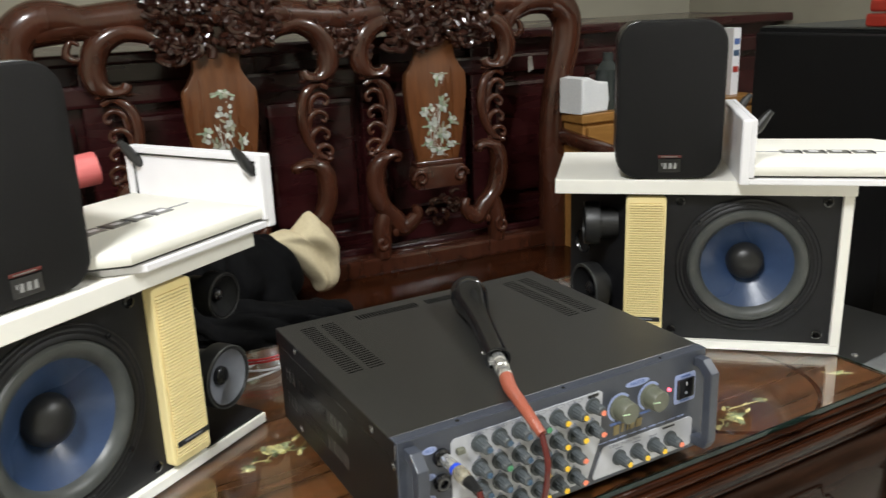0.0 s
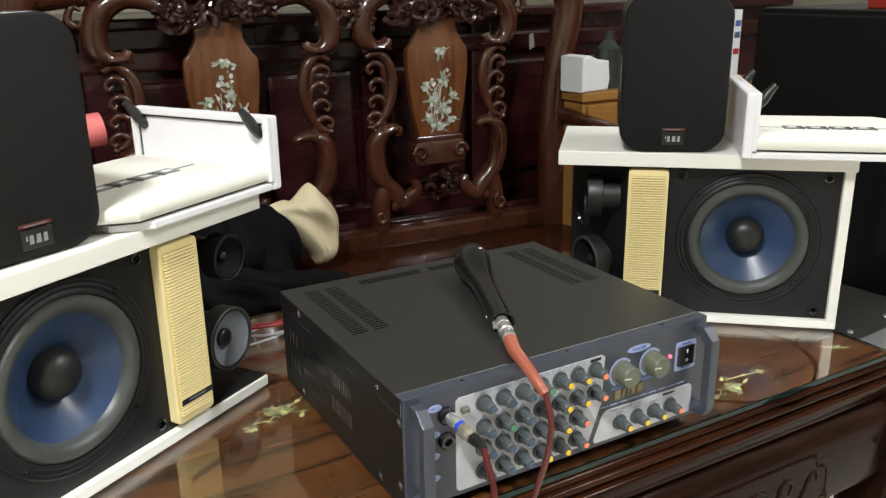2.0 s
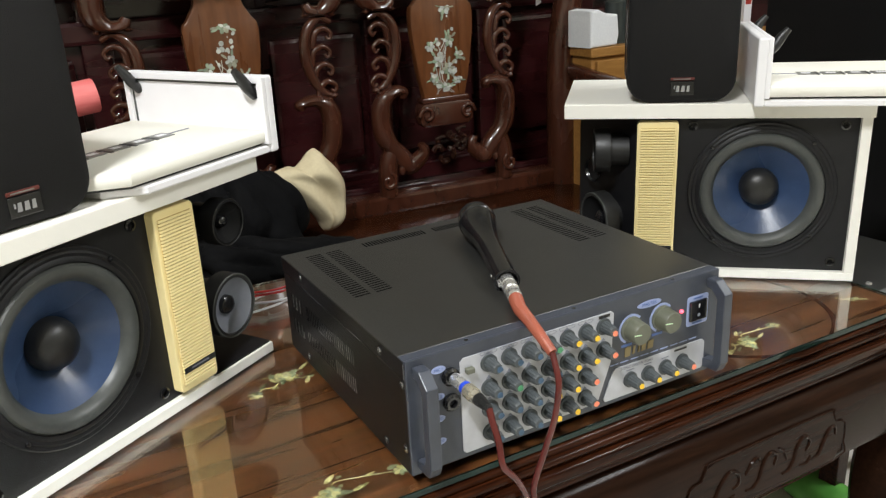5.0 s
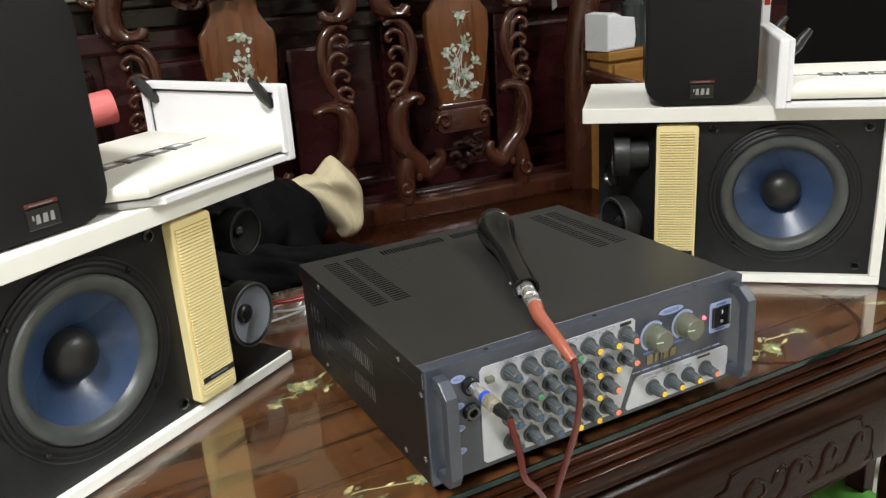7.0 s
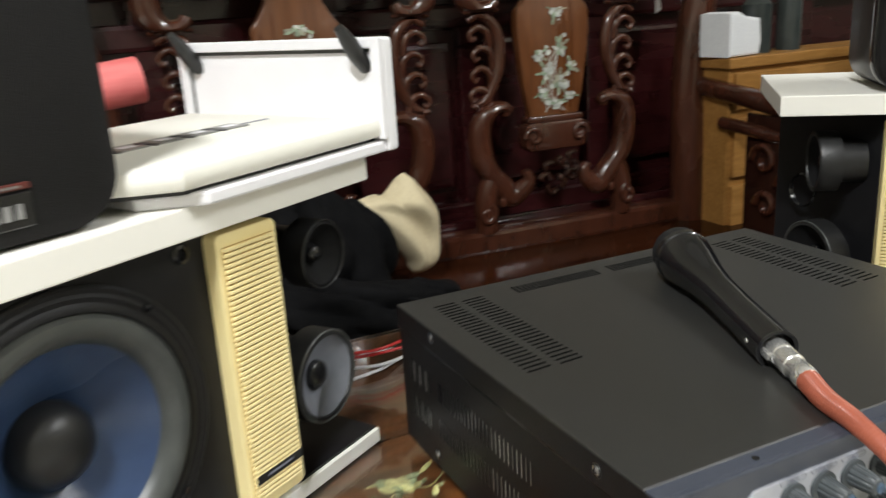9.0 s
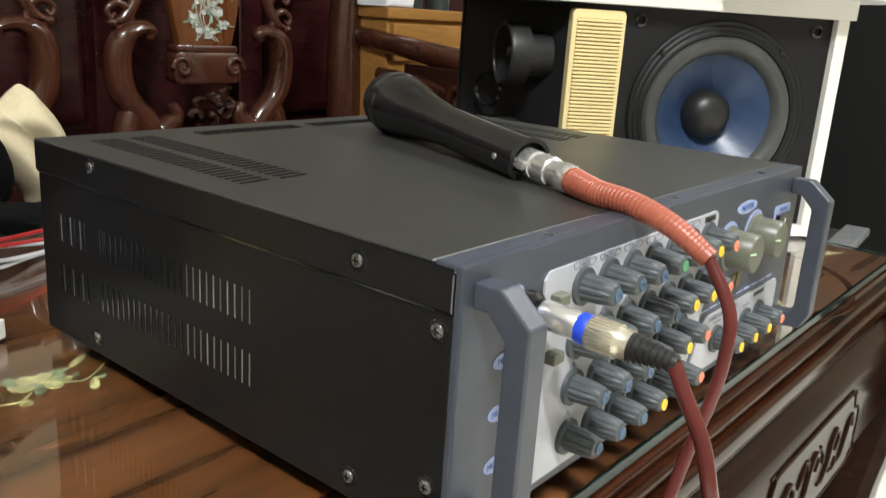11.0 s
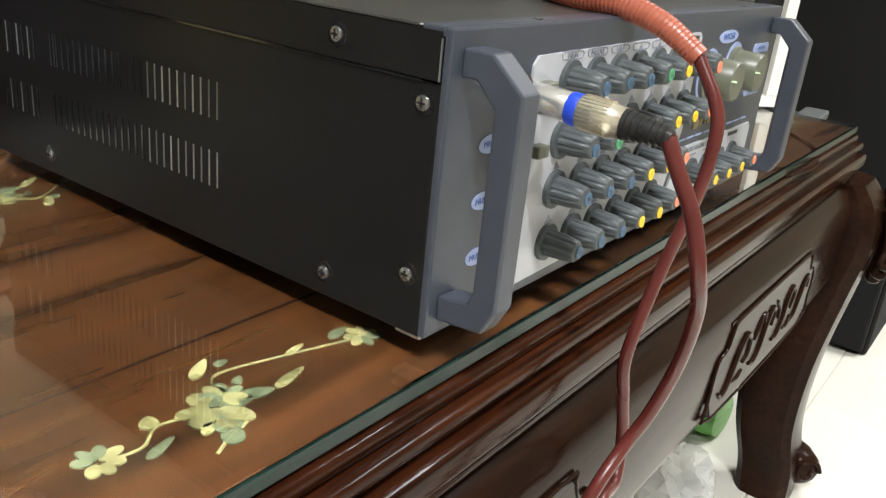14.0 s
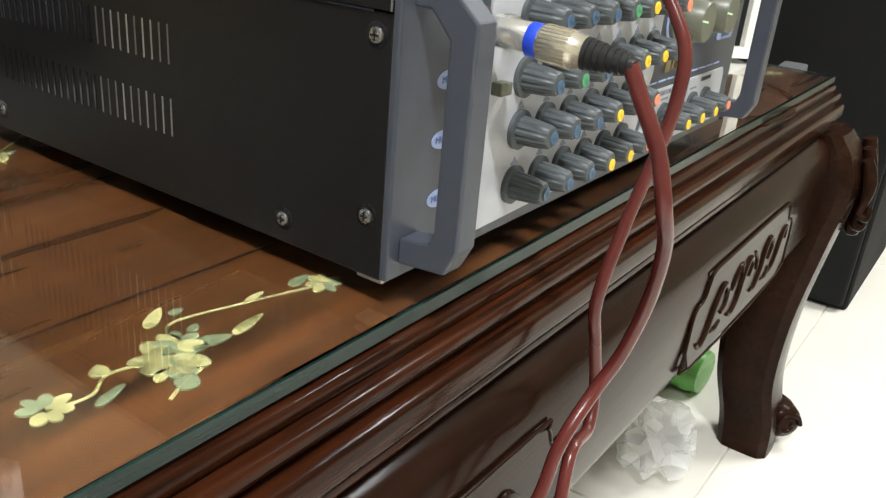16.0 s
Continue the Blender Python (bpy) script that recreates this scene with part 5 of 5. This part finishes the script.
SEAT_Z = 0.492 * 1.19 - 0.182
garment = thing("garment", "black soft garment with cream hood slumped on the bench", "garment")
part("body", resting(crumpled((0.165, 0.11, 0.130), 7, 6, 0.2, 0.04, 0.12), pose(0.155, 1.125, 0.505, 0, 52, 10), SEAT_Z + 0.001), "dark_cloth", garment, "", True)
part("sleeve", resting(crumpled((0.185, 0.075, 0.070), 12, 7, 0.25, 0.05, 0.14), pose(0.140, 0.965, 0.460, 0, 12, -8), SEAT_Z + 0.001), "dark_cloth", garment, "", True)
part("sleeve", resting(crumpled((0.11, 0.07, 0.055), 15, 7, 0.25, 0.05, 0.14), pose(0.285, 0.985, 0.440, 0, 20, 20), SEAT_Z + 0.001), "dark_cloth", garment, "", True)


def hood():
    """A cream lining turned out of the garment: a crescent of soft cloth with folds along it."""
    edge = [(-0.122, 0.076), (-0.064, 0.086), (-0.036, 0.082), (0.011, 0.115), (0.038, 0.094), (0.072, 0.053), (0.090, 0.008), (0.084, -0.052), (0.060, -0.092), (0.026, -0.098), (0.008, -0.066), (-0.028, -0.020), (-0.070, 0.032)]
    ring = [p[:2] for p in spline(edge + edge[:1], 8)][:-1]
    b, n, steps = bmesh.new(), len(ring), 14
    cu, cv = 0.022, 0.015
    for side in (-1, 1):
        rows = []
        for k in range(steps + 1):
            f = k / steps
            row = []
            for u, v in ring:
                pu, pv = cu + (u - cu) * f, cv + (v - cv) * f
                q = pu * 0.80 + pv * 0.60
                bulge = math.sqrt(max(0.0, 1 - f ** 3)) * (0.050 if side < 0 else 0.03)
                fold = 0.0 if side > 0 else (0.009 * math.sin(95 * q + 22 * (pu - pv) ** 2 * 10) + 0.006 * math.sin(48 * (pv + 0.4 * pu) + 1.2)) * (1 - f ** 4)
                row.append(b.verts.new((pu, side * bulge + fold, pv)))
            rows.append(row)
        for r0, r1 in zip(rows, rows[1:]):
            for k in range(n):
                b.faces.new((r0[k], r0[(k + 1) % n], r1[(k + 1) % n], r1[k]))
    bmesh.ops.remove_doubles(b, verts=b.verts, dist=0.0002)
    part("hood", moved(b, pose(0.340, 1.195, 0.527, 0, 0, 14)), "cream_cloth", garment, "cream cloth hood lining", True)


hood()

rod = thing("foam_roll", "soft red foam roll beside the small loudspeaker", "roll")
part("roll", lathe([(0, -0.115), (0.023, -0.115), (0.0245, -0.112), (0.0235, 0.0), (0.0245, 0.113), (0.0230, 0.115), (0, 0.115)], 28, pose(-0.282, 0.62, 0.893, 0, 84, 4)), "red_soft", rod, "", True)
part("stand_rod", lathe([(0.012, 0.0), (0.010, 0.331)], 14, pose(-0.33, 0.62, GLASS_Z)), "dark_cloth", rod)

for k, (m, name, lab) in enumerate((("red_wire", "red_wire", "thin red wires lying on the table"), ("white_wire", "white_wire", "thin white wires lying on the table"))):
    w = thing(name, lab, "wire")
    rw = random.Random(30 + k)
    for j in range(2 + k):
        z = GLASS_Z + 0.004 + 0.006 * j + (0.018 if k == 0 else 0)
        part("strand", tube([(-0.10, 0.60 + 0.01 * j, z), (-0.03, 0.56 + rw.uniform(-0.02, 0.03), z), (0.03, 0.55 + rw.uniform(-0.02, 0.02), z + 0.004), (0.10, 0.57 + rw.uniform(-0.02, 0.03), z), (0.18, 0.54 + 0.01 * j, z), (0.24, 0.60, z)], 0.0019, 6, 8), m, w, smooth=True)

# yellow wooden chest with a block of packing foam, past the arm of the bench
chest = thing("wooden_chest", "pale yellow-brown wooden chest with drawers", "chest", pose(1.165, 1.15, 0))
part("body", box((0.0, 0.012, 0.0), (0.69, 0.12, 0.775), 0.004), "pale_wood", chest)
part("top_board", box((-0.01, 0.0, 0.775), (0.70, 0.125, 0.80), 0.004), "pale_wood", chest)
for z0, z1 in ((0.68, 0.765), (0.52, 0.66), (0.30, 0.50), (0.06, 0.28)):
    d = part("drawer", box((0.012, 0.0, z0), (0.678, 0.014, z1), 0.004), "pale_wood", chest)
    part("drawer_knob", lathe([(0.008, 0), (0.012, 0.012), (0, 0.016)], 14, pose(0.345, 0.0, (z0 + z1) / 2, 90)), "brass", d)
fb = part("foam_block", moved(prism([(0, 0), (0.105, 0.0), (0.112, 0.03), (0.105, 0.082), (0.06, 0.088), (0.03, 0.10), (0, 0.097)], 0, 0.09, None, 0.006), pose(1.155, 1.152, 0.801, 0, 0, 8)), "foam")
tagged(fb, "white block of packing foam on the chest", "foam")
for x, y, h, r, m, n_, lab in ((1.30, 1.22, 0.16, 0.035, "clutter", "glass_jar", "dim glass jar on the chest"), (1.40, 1.215, 0.20, 0.03, "clutter", "bottle", "dark bottle on the chest")):
    o = part(n_, lathe([(0, 0), (r, 0), (r, h * 0.7), (r * 0.45, h * 0.85), (r * 0.45, h), (0, h)], 18, pose(x, y, 0.80)), m, None, "", True)
    tagged(o, lab, n_.split("_")[-1])

carton = thing("carton", "slim white carton with blue print standing on the chest", "carton", pose(1.775, 1.19, 0.80))
part("box", box((0, 0, 0), (0.032, 0.05, 0.205), 0.0015), "white_plastic", carton)
for z, m in ((0.155, "blue_print"), (0.120, "tip_blue"), (0.070, "red_plastic")):
    part("printed_band", box((0.004, -0.0006, z), (0.028, 0.0002, z + 0.018)), m, carton)
paper = part("paper_slip", moved(prism([(0, 0), (0.020, 0.01), (0.016, 0.05), (0.002, 0.046)], 0, 0.0008), pose(1.172, 1.432, 0.90, -6, 0, 0)), "white_plastic")
tagged(paper, "small white paper slip stuck on the cupboard", "paper")

# ---- tall black loudspeakers by the wall ----
def tower(x, y0, y1, label):
    t = thing("tower_speaker", label, "loudspeaker", pose(x, y0, 0), "tall black loudspeakers")
    w = y1 - y0
    part("cabinet", box((0.02, 0.0, 0.0), (0.46, w, 1.022), 0.010, 3), "tower_black", t, "black cabinet")
    part("front_cloth", box((0.0, 0.008, 0.012), (0.024, w - 0.008, 1.012), 0.010, 3), "tower_black", t, "black cloth front")
    part("top_edge", box((0.022, 0.012, 1.021), (0.45, w - 0.012, 1.026), 0.002), "rubber", t)


tower(1.445, -0.036, 0.440, "tall black loudspeaker cabinet standing on the floor")
tower(1.5, 0.447, 0.882, "tall black loudspeaker cabinet beside its twin")
tray = thing("red_case", "red plastic case lying on a tall loudspeaker", "case", pose(1.52, 0.12, 1.027))
part("lower_shell", box((0, 0, 0), (0.34, 0.46, 0.030), 0.008, 3), "red_plastic", tray)
part("upper_shell", box((0.004, 0.004, 0.033), (0.336, 0.456, 0.062), 0.010, 3), "red_plastic", tray)
part("pad", box((0.03, 0.03, 0.060), (0.31, 0.43, 0.068), 0.004), "black", tray)

# a second amplifier on a stand past the table's end
stand = thing("low_stand", "dark wooden stand under a second amplifier", "stand", pose(0.945, 0.12, 0, 0, 0, 5))
part("board", box((0, 0, 0.33), (0.27, 0.36, 0.35), 0.004), "table_wood", stand)
for x in (0.03, 0.24):
    for y in (0.05, 0.33):
        part("leg", box((x - 0.018, y - 0.018, 0), (x + 0.018, y + 0.018, 0.331), 0.003), "table_wood", stand)
amp2 = thing("second_amplifier", "second black amplifier with a grey knob panel", "amplifier", pose(0.945, 0.10, 0.35, 0, 0, 5))
part("chassis", box((0, 0.012, 0.01), (0.25, 0.34, 0.145), 0.002), "amp_top", amp2)
part("front_panel", box((-0.004, 0, 0.008), (0.254, 0.014, 0.150), 0.003), "steel_grey", amp2)
part("lip", box((-0.010, -0.022, 0.138), (0.270, 0.016, 0.152), 0.004), "steel_grey", amp2)
kk = part("knob", lathe([(0.010, 0), (0.009, 0.018), (0, 0.019)], 16, FACE), "steel_grey", amp2, "grey metal knob", True)
kk.matrix_basis = pose(0.03, 0, 0.022)
for r in range(3):
    for c in range(7):
        if r or c:
            more(kk, "knob", pose(0.03 + 0.033 * c, 0, 0.022 + 0.030 * r))
for x in (0.05, 0.20):
    for y in (0.05, 0.30):
        part("foot", lathe([(0.014, 0), (0.014, 0.011)], 12, pose(x, y, 0)), "black", amp2)
for x, y in ((0.03, 0.05), (0.15, 0.05), (0.03, 0.30)):
    part("lid_screw", lathe([(0.006, 0.1448), (0.005, 0.147), (0, 0.147)], 12, pose(x, y, 0)), "chrome", amp2)

# ---- under and beside the table ----
bowl = thing("green_bottle", "green plastic bottle lying under the table", "bottle")
part("body", lathe([(0, 0), (0.035, 0.002), (0.04, 0.02), (0.04, 0.16), (0.03, 0.19), (0.014, 0.21), (0.014, 0.235), (0, 0.235)], 24, pose(0.952, 0.082, 0.041, 0, 90, 84)), "green_plastic", bowl, "", True)
film_bag = bmesh.new()
bmesh.ops.create_icosphere(film_bag, subdivisions=3, radius=1)
rb = random.Random(5)
for v in film_bag.verts:
    v.co *= 0.72 + rb.uniform(-0.2, 0.34)
    v.co = Vector((v.co.x * 0.085, v.co.y * 0.06, v.co.z * 0.045))
tagged(part("plastic_bag", resting(film_bag, pose(0.735, 0.075, 0.040, 0, 0, 12), 0.002), "clear_bag"), "crumpled clear plastic bag on the floor under the table", "bag")

# ---- floor tiles, last ----
tl = part("tile", box((0.001, 0.001, -0.006), (0.599, 0.599, 0.0), 0.0015, 1), "tile", floor)
first = True
for i in range(8):
    for j in range(8):
        m = pose(-2.4 + 0.6 * i, -2.4 + 0.6 * j - 0.0, 0)
        if first:
            tl.matrix_basis, first = m, False
        else:
            more(tl, "tile", m)
